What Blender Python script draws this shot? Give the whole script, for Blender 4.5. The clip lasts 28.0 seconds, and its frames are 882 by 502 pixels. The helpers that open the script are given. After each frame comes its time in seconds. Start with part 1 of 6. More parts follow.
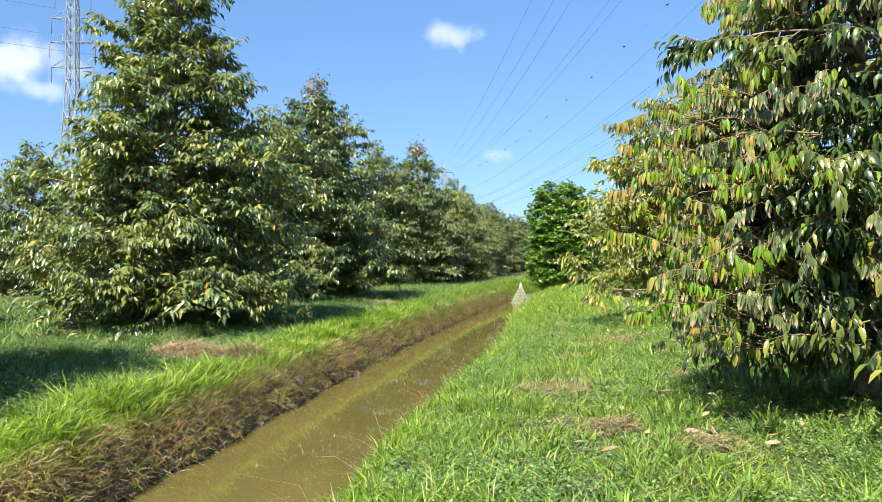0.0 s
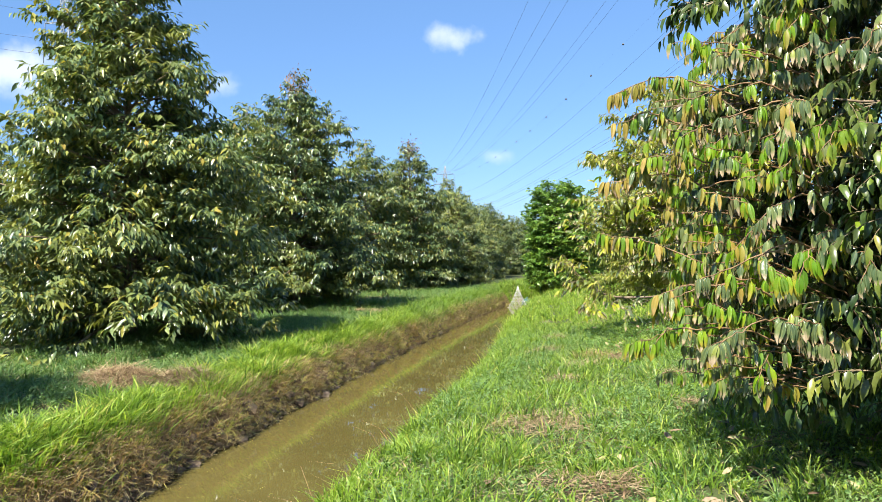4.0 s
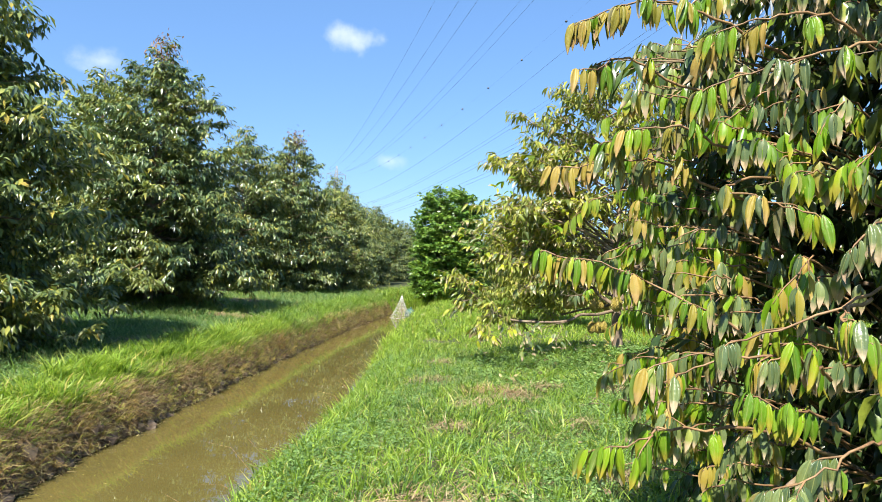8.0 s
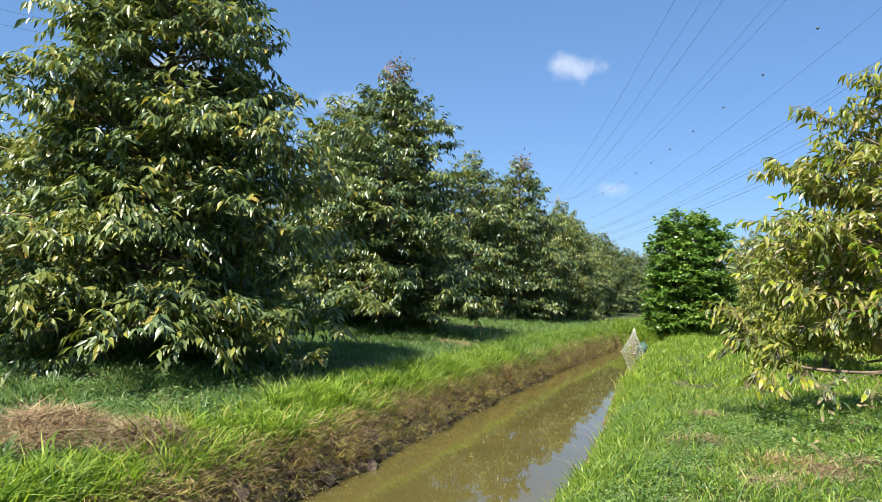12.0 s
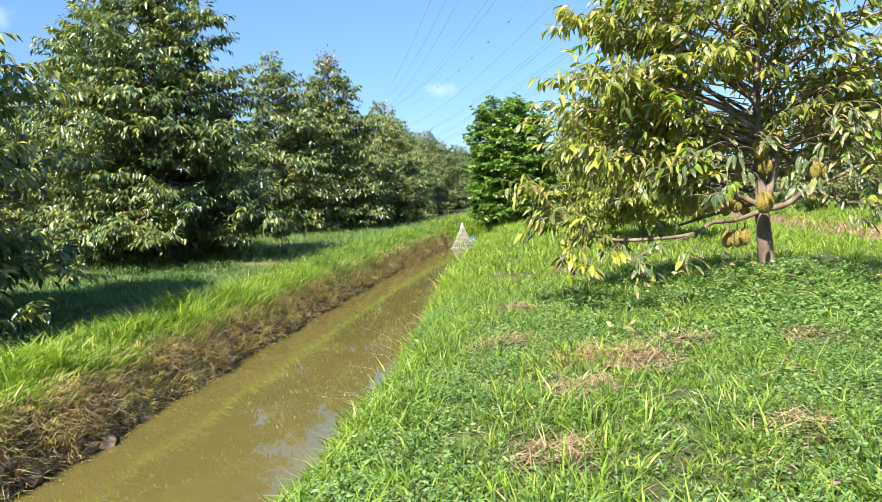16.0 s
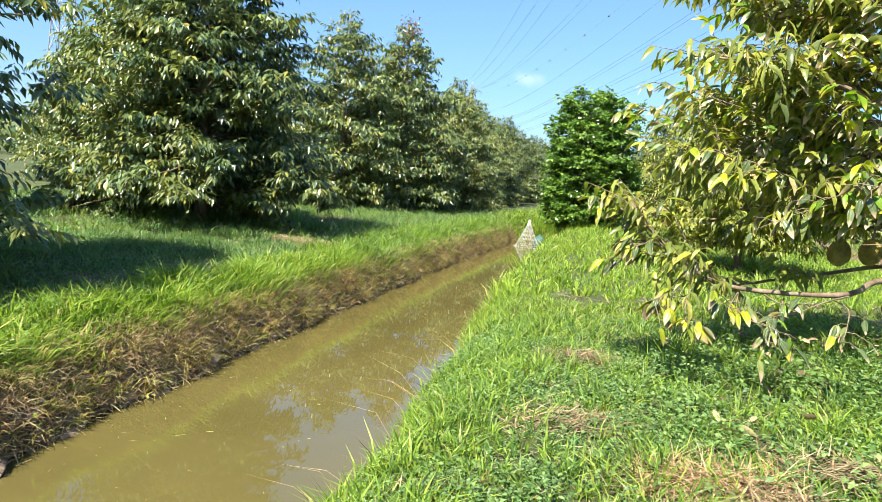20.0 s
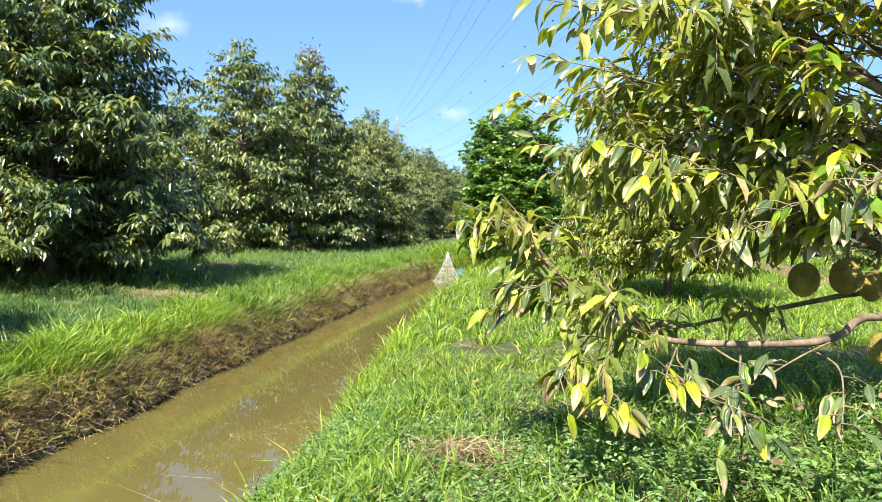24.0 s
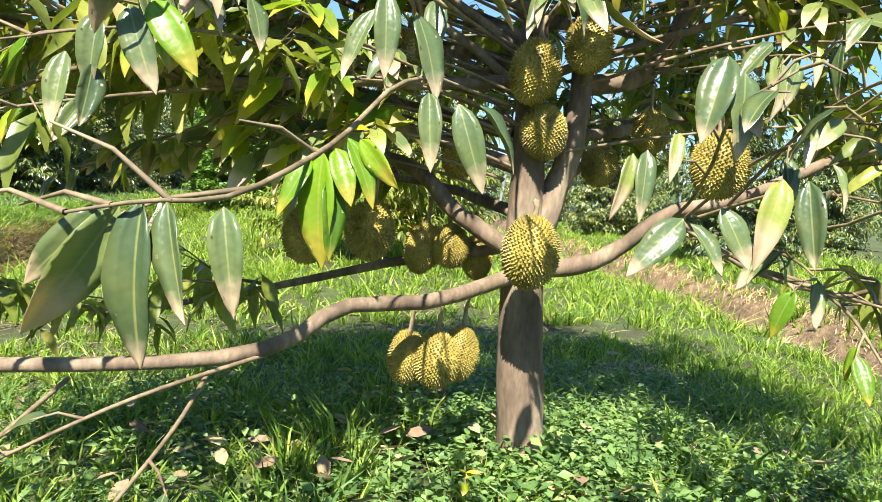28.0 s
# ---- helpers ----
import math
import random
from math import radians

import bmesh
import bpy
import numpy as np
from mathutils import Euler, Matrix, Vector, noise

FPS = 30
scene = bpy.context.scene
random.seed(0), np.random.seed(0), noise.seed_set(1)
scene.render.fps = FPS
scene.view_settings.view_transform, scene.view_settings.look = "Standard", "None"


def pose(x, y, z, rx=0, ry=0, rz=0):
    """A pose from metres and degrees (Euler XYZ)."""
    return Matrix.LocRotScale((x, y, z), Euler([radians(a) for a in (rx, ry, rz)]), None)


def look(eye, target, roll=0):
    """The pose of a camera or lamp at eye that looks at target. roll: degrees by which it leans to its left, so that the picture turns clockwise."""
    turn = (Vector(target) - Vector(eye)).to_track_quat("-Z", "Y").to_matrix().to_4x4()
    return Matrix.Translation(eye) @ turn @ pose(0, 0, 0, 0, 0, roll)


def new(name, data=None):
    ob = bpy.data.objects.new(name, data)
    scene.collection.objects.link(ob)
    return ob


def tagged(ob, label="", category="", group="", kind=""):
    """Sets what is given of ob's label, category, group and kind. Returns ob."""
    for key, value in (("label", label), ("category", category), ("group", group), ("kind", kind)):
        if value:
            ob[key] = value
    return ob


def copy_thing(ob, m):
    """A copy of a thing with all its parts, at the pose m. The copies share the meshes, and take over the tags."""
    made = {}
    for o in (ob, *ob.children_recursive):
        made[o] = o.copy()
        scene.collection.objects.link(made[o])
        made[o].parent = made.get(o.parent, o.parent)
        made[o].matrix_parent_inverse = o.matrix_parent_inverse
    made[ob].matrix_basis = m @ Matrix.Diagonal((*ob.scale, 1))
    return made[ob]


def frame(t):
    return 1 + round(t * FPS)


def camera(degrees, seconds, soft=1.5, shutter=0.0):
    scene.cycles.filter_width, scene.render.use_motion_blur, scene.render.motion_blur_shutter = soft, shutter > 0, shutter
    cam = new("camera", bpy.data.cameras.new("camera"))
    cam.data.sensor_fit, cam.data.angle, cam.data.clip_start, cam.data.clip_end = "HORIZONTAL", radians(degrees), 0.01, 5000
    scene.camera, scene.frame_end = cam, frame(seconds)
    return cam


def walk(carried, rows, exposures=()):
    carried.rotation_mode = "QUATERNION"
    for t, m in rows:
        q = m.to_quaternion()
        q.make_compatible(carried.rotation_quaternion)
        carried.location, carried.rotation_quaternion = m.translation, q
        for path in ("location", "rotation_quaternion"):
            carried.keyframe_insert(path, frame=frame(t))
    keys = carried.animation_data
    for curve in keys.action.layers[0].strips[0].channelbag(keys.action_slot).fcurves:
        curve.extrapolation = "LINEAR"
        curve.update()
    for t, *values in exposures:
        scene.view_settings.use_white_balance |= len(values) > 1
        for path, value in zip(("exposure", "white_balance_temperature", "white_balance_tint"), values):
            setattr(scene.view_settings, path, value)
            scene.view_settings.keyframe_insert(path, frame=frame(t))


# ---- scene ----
cam = camera(62.4, 28.0, soft=0.4)
METRES, EYE, TILT, LEAN, TURN = 17.0, 1.5, 0.5, 0.0, 0.0
ROWS = [
    (0.0, 0.0, 0.0, 0.0, 0.0, 0.0, -0.0),
    (0.5, 0.0048, 0.0172, 0.0022, -0.1, 0.17, 0.08),
    (1.0, 0.0063, 0.0272, 0.0028, -0.07, 0.04, 0.53),
    (1.5, 0.0071, 0.0438, 0.0039, 0.07, 0.17, 0.79),
    (2.0, 0.0131, 0.0555, 0.0044, 0.08, -0.02, 1.09),
    (2.5, 0.0233, 0.0704, 0.0055, 0.04, 0.2, 1.38),
    (4.5, 0.0276, 0.114, 0.0021, 0.7, 0.11, 0.03),
    (5.0, 0.0274, 0.1409, -0.0018, 3.82, -0.13, -0.26),
    (5.5, 0.0312, 0.1593, 0.0021, 3.81, -0.13, -1.31),
    (6.0, 0.0298, 0.1725, 0.0041, 3.7, -0.27, -2.67),
    (6.5, 0.0243, 0.1864, 0.0058, 2.26, -0.19, -3.17),
    (7.0, 0.0309, 0.1992, 0.0049, -2.4, 0.0, -3.3),
    (7.5, 0.0393, 0.2192, 0.0063, -7.92, 0.43, -3.23),
    (8.0, 0.0421, 0.2343, 0.0079, -8.72, 0.71, -3.08),
    (8.5, 0.0412, 0.2526, 0.0052, -8.87, 0.85, -3.26),
    (9.0, 0.0372, 0.2741, 0.0039, -9.03, 0.9, -3.54),
    (9.5, 0.0359, 0.2897, 0.0025, -9.06, 0.95, -3.59),
    (10.0, 0.0395, 0.3091, 0.0027, -8.47, 1.31, -3.72),
    (10.5, 0.0346, 0.3201, 0.0046, -1.68, 1.3, -4.11),
    (11.0, 0.0258, 0.3267, 0.0065, 8.83, 1.58, -4.55),
    (11.5, 0.0206, 0.3334, 0.0058, 10.19, 1.94, -4.6),
    (12.0, 0.0233, 0.3423, 0.0028, 8.44, 1.86, -4.21),
    (12.5, 0.0299, 0.3536, 0.0015, 3.87, 1.83, -3.96),
    (14.5, 0.0406, 0.4129, -0.0037, -0.96, -1.41, -0.59),
    (15.0, 0.0455, 0.4216, -0.0051, -1.13, -1.8, -0.66),
    (15.5, 0.0609, 0.4423, -0.0079, -1.74, -2.1, 2.75),
    (16.0, 0.0748, 0.4661, -0.0072, -4.03, -4.99, 2.79),
    (16.5, 0.0748, 0.4865, -0.0051, -3.98, -5.41, 2.34),
    (17.0, 0.0746, 0.5038, -0.0063, -3.94, -5.49, 2.13),
    (17.5, 0.0836, 0.5236, -0.0041, -3.77, -5.61, 1.61),
    (18.0, 0.0881, 0.5367, -0.0029, -3.71, -5.95, 0.77),
    (18.5, 0.0857, 0.5504, -0.0044, -2.08, -6.34, 0.68),
    (19.0, 0.0836, 0.5706, -0.0037, -1.72, -6.32, 0.25),
    (19.5, 0.0861, 0.5893, -0.0066, -0.42, -6.59, -1.07),
    (20.0, 0.0923, 0.6101, -0.0039, 1.81, -6.26, -4.7),
    (20.5, 0.0911, 0.625, -0.0076, 2.63, -6.63, -4.73),
    (22.5, 0.1125, 0.6852, -0.008, 1.67, -4.0, -2.8),
    (23.0, 0.1188, 0.7124, -0.0145, 0.74, -5.88, -3.73),
    (23.5, 0.1246, 0.7286, -0.0026, -1.96, -3.92, -2.33),
    (24.0, 0.139, 0.7404, -0.0067, -3.58, -3.26, -1.61),
    (24.5, 0.1662, 0.7555, -0.007, -4.1, -3.27, -1.79),
    (25.0, 0.1838, 0.7631, -0.0048, -7.19, -2.76, -1.94),
    (25.5, 0.2049, 0.78, -0.0057, -9.85, -2.91, -3.54),
    (26.0, 0.2262, 0.7939, -0.0092, -11.61, -2.8, -4.36),
    (26.5, 0.2524, 0.8072, -0.0107, -14.4, -3.23, -4.62),
    (27.0, 0.2661, 0.8192, -0.0115, -19.4, -5.32, -5.1),
    (27.5, 0.2781, 0.8451, -0.0137, -19.79, -5.55, -5.32),
    (28.0, 0.287, 0.8643, -0.0163, -19.86, -5.65, -4.68),
]
# eye, metres walked and first tilt
path_rows = [(t, pose(0, 0, EYE, TILT, LEAN, TURN) @ pose(METRES * x, METRES * y, METRES * z, 90 + pitch, roll, yaw)) for t, x, y, z, yaw, pitch, roll in ROWS]
walk(cam, path_rows, [(0, 1.37), (8, 1.41), (10.5, 1.15), (12.5, 1.06), (15, 1.4), (20, 1.58), (25, 1.57), (28, 1.65)])

# ---- light ----
SUN_ELEV, SUN_FROM = radians(52), Vector((-0.5, -0.86, 0)).normalized()   # where the sun stands
world = bpy.data.worlds.new("sky")
scene.world = world
world.use_nodes = True
sun = new("sun", bpy.data.lights.new("sun", "SUN"))
sun.data.energy, sun.data.angle, sun.data.color = 5.0, radians(0.55), (1.0, 0.94, 0.82)
to_sun = Vector((SUN_FROM.x * math.cos(SUN_ELEV), SUN_FROM.y * math.cos(SUN_ELEV), math.sin(SUN_ELEV)))
sun.matrix_world = look(tuple(to_sun * 60), (0, 0, 0))


def sky_nodes():
    nt = world.node_tree
    nt.nodes.clear()
    out = nt.nodes.new("ShaderNodeOutputWorld")
    bg = nt.nodes.new("ShaderNodeBackground")
    bg.inputs["Strength"].default_value = 0.072
    sky = nt.nodes.new("ShaderNodeTexSky")
    sky.sky_type, sky.sun_disc = "NISHITA", False
    sky.sun_elevation, sky.sun_rotation = SUN_ELEV, math.atan2(SUN_FROM.x, SUN_FROM.y)
    sky.air_density, sky.dust_density, sky.ozone_density = 1.0, 0.25, 2.5
    tc = nt.nodes.new("ShaderNodeTexCoord")
    # small fair-weather clouds: direction, half width, half height, strength
    clouds = [((0.016, 1.0, 0.306), 0.026, 0.016, 0.5), ((-0.585, 1.0, 0.272), 0.055, 0.026, 0.62),
              ((-0.555, 1.0, 0.232), 0.035, 0.012, 0.4), ((0.072, 1.0, 0.142), 0.022, 0.010, 0.3), ((-0.305, 1.0, 0.243), 0.032, 0.014, 0.4)]
    noi = nt.nodes.new("ShaderNodeTexNoise")
    noi.inputs["Scale"].default_value, noi.inputs["Detail"].default_value = 26.0, 6.0
    nt.links.new(tc.outputs["Generated"], noi.inputs["Vector"])
    last = None
    for c, w, h, s in clouds:
        d = Vector(c).normalized()
        sub = nt.nodes.new("ShaderNodeVectorMath")
        sub.operation = "SUBTRACT"
        nt.links.new(tc.outputs["Generated"], sub.inputs[0])
        sub.inputs[1].default_value = d
        scl = nt.nodes.new("ShaderNodeVectorMath")
        scl.operation = "MULTIPLY"
        nt.links.new(sub.outputs[0], scl.inputs[0])
        scl.inputs[1].default_value = (1 / w, 1 / w, 1 / h)
        ln = nt.nodes.new("ShaderNodeVectorMath")
        ln.operation = "LENGTH"
        nt.links.new(scl.outputs[0], ln.inputs[0])
        ad = nt.nodes.new("ShaderNodeMath")
        ad.operation = "MULTIPLY_ADD"
        nt.links.new(noi.outputs["Fac"], ad.inputs[0])
        ad.inputs[1].default_value = -3.0
        nt.links.new(ln.outputs["Value"], ad.inputs[2])
        mr = nt.nodes.new("ShaderNodeMapRange")
        mr.interpolation_type = "SMOOTHSTEP"
        nt.links.new(ad.outputs[0], mr.inputs["Value"])
        mr.inputs["From Min"].default_value, mr.inputs["From Max"].default_value = -0.1, -1.6
        mr.inputs["To Min"].default_value, mr.inputs["To Max"].default_value = 0.0, s
        if last is None:
            last = mr.outputs["Result"]
        else:
            mx = nt.nodes.new("ShaderNodeMath")
            mx.operation = "MAXIMUM"
            nt.links.new(last, mx.inputs[0])
            nt.links.new(mr.outputs["Result"], mx.inputs[1])
            last = mx.outputs[0]
    mix = nt.nodes.new("ShaderNodeMix")
    mix.data_type = "RGBA"
    nt.links.new(last, mix.inputs["Factor"])
    tint = nt.nodes.new("ShaderNodeMix")
    tint.data_type, tint.blend_type = "RGBA", "MULTIPLY"
    tint.inputs["Factor"].default_value = 1.0
    nt.links.new(sky.outputs["Color"], tint.inputs["A"])
    sep = nt.nodes.new("ShaderNodeSeparateXYZ")
    nt.links.new(tc.outputs["Generated"], sep.inputs[0])
    up = nt.nodes.new("ShaderNodeValToRGB")
    up.color_ramp.elements[0].position, up.color_ramp.elements[0].color = 0.0, (0.45, 0.575, 0.82, 1)
    up.color_ramp.elements[1].position, up.color_ramp.elements[1].color = 0.42, (0.88, 1.08, 1.24, 1)
    nt.links.new(sep.outputs["Z"], up.inputs["Fac"])
    nt.links.new(up.outputs["Color"], tint.inputs["B"])
    nt.links.new(tint.outputs["Result"], mix.inputs["A"])
    mix.inputs["B"].default_value = (7.4, 7.7, 8.2, 1)
    nt.links.new(mix.outputs["Result"], bg.inputs["Color"])
    nt.links.new(bg.outputs["Background"], out.inputs["Surface"])


sky_nodes()


# ---- materials ----
def mat_base(name):
    m = bpy.data.materials.new(name)
    m.use_nodes = True
    nt = m.node_tree
    return m, nt, nt.nodes["Principled BSDF"], nt.nodes["Material Output"]


def ramp(nt, fac, stops):
    r = nt.nodes.new("ShaderNodeValToRGB")
    el = r.color_ramp.elements
    while len(el) < len(stops):
        el.new(0.5)
    for e, (p, c) in zip(el, stops):
        e.position, e.color = p, (*c, 1)
    nt.links.new(fac, r.inputs["Fac"])
    return r.outputs["Color"]


def noise_node(nt, scale, detail=4.0, coords="Object", rough=0.55):
    tc = nt.nodes.new("ShaderNodeTexCoord")
    n = nt.nodes.new("ShaderNodeTexNoise")
    n.inputs["Scale"].default_value, n.inputs["Detail"].default_value, n.inputs["Roughness"].default_value = scale, detail, rough
    nt.links.new(tc.outputs[coords], n.inputs["Vector"])
    return n.outputs["Fac"]


def mixc(nt, fac, a, b, mode="MIX"):
    m = nt.nodes.new("ShaderNodeMix")
    m.data_type, m.blend_type = "RGBA", mode
    for sock, v in ((m.inputs["Factor"], fac), (m.inputs["A"], a), (m.inputs["B"], b)):
        if isinstance(v, (int, float)):
            sock.default_value = v
        elif isinstance(v, tuple):
            sock.default_value = (*v, 1)
        else:
            nt.links.new(v, sock)
    return m.outputs["Result"]


def bump(nt, bsdf, height, strength, dist):
    b = nt.nodes.new("ShaderNodeBump")
    b.inputs["Strength"].default_value, b.inputs["Distance"].default_value = strength, dist
    nt.links.new(height, b.inputs["Height"])
    nt.links.new(b.outputs["Normal"], bsdf.inputs["Normal"])


def leaf_material(name, stops, rough=0.4, through_light=0.35, patch=None, patch_scale=0.5, tint=(1.5, 1.5, 0.6), gloss=0.4):
    """Leaves or blades: each island its own shade along the stops, larger patches mixed in, light passing through."""
    m, nt, p, out = mat_base(name)
    src = nt.nodes.new("ShaderNodeNewGeometry").outputs["Random Per Island"]
    col = ramp(nt, src, stops)
    if patch:
        f = ramp(nt, noise_node(nt, patch_scale, 3.0), [(0.48, (0, 0, 0)), (0.66, (1, 1, 1))])
        col = mixc(nt, f, col, mixc(nt, 0.6, col, patch))
    own = nt.nodes.new("ShaderNodeObjectInfo").outputs["Random"]
    col = mixc(nt, 1.0, col, ramp(nt, own, [(0.0, (0.85, 0.9, 0.92)), (1.0, (1.16, 1.12, 1.02))]), "MULTIPLY")
    fine = ramp(nt, noise_node(nt, 40.0, 3.0), [(0.3, (0.78, 0.78, 0.78)), (0.7, (1.15, 1.15, 1.15))])
    col = mixc(nt, 1.0, col, fine, "MULTIPLY")
    nt.links.new(col, p.inputs["Base Color"])
    p.inputs["Roughness"].default_value = rough
    p.inputs["Specular IOR Level"].default_value = gloss
    tr = nt.nodes.new("ShaderNodeBsdfTranslucent")
    nt.links.new(mixc(nt, 1.0, col, tint, "MULTIPLY"), tr.inputs["Color"])
    ms = nt.nodes.new("ShaderNodeMixShader")
    ms.inputs[0].default_value = through_light
    nt.links.new(p.outputs[0], ms.inputs[1])
    nt.links.new(tr.outputs[0], ms.inputs[2])
    nt.links.new(ms.outputs[0], out.inputs["Surface"])
    return m


def plain_material(name, stops, scale, rough=0.85, bump_scale=None, bump_dist=0.01, metal=0.0, detail=6.0, stretch=None):
    m, nt, p, out = mat_base(name)
    tc = nt.nodes.new("ShaderNodeTexCoord")
    mp = nt.nodes.new("ShaderNodeMapping")
    mp.inputs["Scale"].default_value = stretch or (1, 1, 1)
    nt.links.new(tc.outputs["Object"], mp.inputs["Vector"])
    n = nt.nodes.new("ShaderNodeTexNoise")
    n.inputs["Scale"].default_value, n.inputs["Detail"].default_value = scale, detail
    nt.links.new(mp.outputs[0], n.inputs["Vector"])
    n2 = nt.nodes.new("ShaderNodeTexNoise")
    n2.inputs["Scale"].default_value, n2.inputs["Detail"].default_value = scale * 7, 4.0
    nt.links.new(mp.outputs[0], n2.inputs["Vector"])
    col = ramp(nt, n.outputs["Fac"], stops)
    col = mixc(nt, 1.0, col, ramp(nt, n2.outputs["Fac"], [(0.3, (0.7, 0.7, 0.7)), (0.7, (1.2, 1.2, 1.2))]), "MULTIPLY")
    nt.links.new(col, p.inputs["Base Color"])
    p.inputs["Roughness"].default_value, p.inputs["Metallic"].default_value = rough, metal
    if bump_scale:
        b = nt.nodes.new("ShaderNodeTexNoise")
        b.inputs["Scale"].default_value, b.inputs["Detail"].default_value = bump_scale, 5.0
        nt.links.new(mp.outputs[0], b.inputs["Vector"])
        bump(nt, p, b.outputs["Fac"], 0.7, bump_dist)
    return m


def turf_material():
    """Turf and soil, coloured dark as the shade between tufts; bare brown mud where the ground falls steeply."""
    m, nt, p, out = mat_base("soil_and_shaded_turf")
    col = ramp(nt, noise_node(nt, 0.9, 6.0), [(0.3, (0.05, 0.036, 0.02)), (0.45, (0.055, 0.065, 0.016)), (0.6, (0.065, 0.095, 0.02)), (0.75, (0.12, 0.1, 0.045))])
    col = mixc(nt, 1.0, col, ramp(nt, noise_node(nt, 6.5, 4.0), [(0.3, (0.7, 0.7, 0.7)), (0.7, (1.2, 1.2, 1.2))]), "MULTIPLY")
    mud = ramp(nt, noise_node(nt, 5.0, 7.0, rough=0.7), [(0.3, (0.07, 0.045, 0.026)), (0.5, (0.19, 0.125, 0.07)), (0.7, (0.34, 0.25, 0.14))])
    sep = nt.nodes.new("ShaderNodeSeparateXYZ")
    nt.links.new(nt.nodes.new("ShaderNodeNewGeometry").outputs["True Normal"], sep.inputs[0])
    steep = ramp(nt, sep.outputs["Z"], [(0.72, (1, 1, 1)), (0.93, (0, 0, 0))])
    nt.links.new(mixc(nt, steep, col, mud), p.inputs["Base Color"])
    p.inputs["Roughness"].default_value = 0.92
    bump(nt, p, noise_node(nt, 14.0, 6.0, rough=0.7), 0.8, 0.06)
    return m


M_SOIL = turf_material()
M_BARK = plain_material("bark", [(0.3, (0.095, 0.064, 0.042)), (0.5, (0.175, 0.125, 0.083)), (0.7, (0.31, 0.245, 0.17))], 6.0, 0.85, 30.0, 0.012, stretch=(1, 1, 0.35))
M_TWIG = plain_material("twig_bark", [(0.35, (0.12, 0.085, 0.045)), (0.65, (0.26, 0.2, 0.12))], 9.0, 0.75)
M_STEEL = plain_material("galvanised_steel", [(0.3, (0.2, 0.22, 0.24)), (0.7, (0.36, 0.38, 0.4))], 1.0, 0.6, metal=0.3)
M_WIRE = plain_material("wire_aluminium", [(0.3, (0.07, 0.08, 0.10)), (0.7, (0.12, 0.13, 0.15))], 0.5, 0.6, metal=0.3)
M_LEAF_DARK = leaf_material("durian_leaf_dark", [(0.0, (0.03, 0.058, 0.027)), (0.4, (0.085, 0.138, 0.058)), (0.75, (0.19, 0.245, 0.1)), (0.94, (0.29, 0.3, 0.065)), (1.0, (0.38, 0.28, 0.07))], 0.3, 0.24, patch=(0.2, 0.2, 0.03), patch_scale=0.9, gloss=0.62)
# older leaves' dark green, which also paints in the shade inside the crown
M_LEAF_MATURE_SHADED = leaf_material("durian_leaf_mature_shaded", [(0.0, (0.02, 0.042, 0.016)), (0.55, (0.048, 0.085, 0.026)), (0.86, (0.09, 0.14, 0.03)), (0.96, (0.18, 0.26, 0.022)), (1.0, (0.3, 0.25, 0.06))], 0.3, 0.2, patch=(0.16, 0.17, 0.03), patch_scale=1.1)
M_LEAF_OLIVE = leaf_material("durian_leaf_olive", [(0.0, (0.08, 0.11, 0.03)), (0.35, (0.16, 0.2, 0.04)), (0.65, (0.23, 0.265, 0.058)), (0.88, (0.36, 0.37, 0.065)), (1.0, (0.42, 0.33, 0.18))], 0.34, 0.38, patch=(0.29, 0.29, 0.045), patch_scale=1.3)
M_LEAF_BROAD = leaf_material("broad_leaf", [(0.0, (0.045, 0.105, 0.016)), (0.5, (0.1, 0.2, 0.035)), (1.0, (0.25, 0.37, 0.07))], 0.3, 0.3, gloss=0.55)
M_GRASS = leaf_material("grass_blade", [(0.0, (0.055, 0.11, 0.016)), (0.35, (0.13, 0.235, 0.035)), (0.75, (0.26, 0.38, 0.06)), (0.93, (0.36, 0.45, 0.09)), (1.0, (0.46, 0.4, 0.17))], 0.42, 0.42, patch=(0.24, 0.36, 0.045), patch_scale=0.5)
M_GRASS_COOL = leaf_material("grass_blade_cool", [(0.0, (0.045, 0.1, 0.03)), (0.4, (0.1, 0.2, 0.062)), (0.8, (0.19, 0.31, 0.105)), (0.95, (0.3, 0.38, 0.13)), (1.0, (0.42, 0.34, 0.18))], 0.42, 0.36, patch=(0.2, 0.26, 0.05), patch_scale=0.7)
M_WEED = leaf_material("weed_leaf", [(0.0, (0.075, 0.148, 0.044)), (0.6, (0.155, 0.265, 0.085)), (1.0, (0.27, 0.38, 0.135))], 0.5, 0.35)
M_STRAW = leaf_material("dead_grass", [(0.0, (0.13, 0.08, 0.042)), (0.4, (0.3, 0.2, 0.115)), (0.8, (0.45, 0.33, 0.19)), (1.0, (0.58, 0.48, 0.27))], 0.8, 0.15, tint=(1, 1, 1))
M_ROOTS = leaf_material("bank_roots", [(0.0, (0.12, 0.075, 0.045)), (0.3, (0.3, 0.19, 0.1)), (0.65, (0.48, 0.36, 0.19)), (0.9, (0.52, 0.46, 0.2)), (1.0, (0.34, 0.4, 0.08))], 0.85, 0.12, tint=(1, 1, 1))


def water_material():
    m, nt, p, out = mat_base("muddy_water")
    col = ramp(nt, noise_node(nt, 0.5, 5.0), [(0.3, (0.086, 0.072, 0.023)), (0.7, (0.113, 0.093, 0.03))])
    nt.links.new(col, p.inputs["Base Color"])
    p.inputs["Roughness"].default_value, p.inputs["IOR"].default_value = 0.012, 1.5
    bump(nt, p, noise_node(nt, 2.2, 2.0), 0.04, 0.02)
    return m


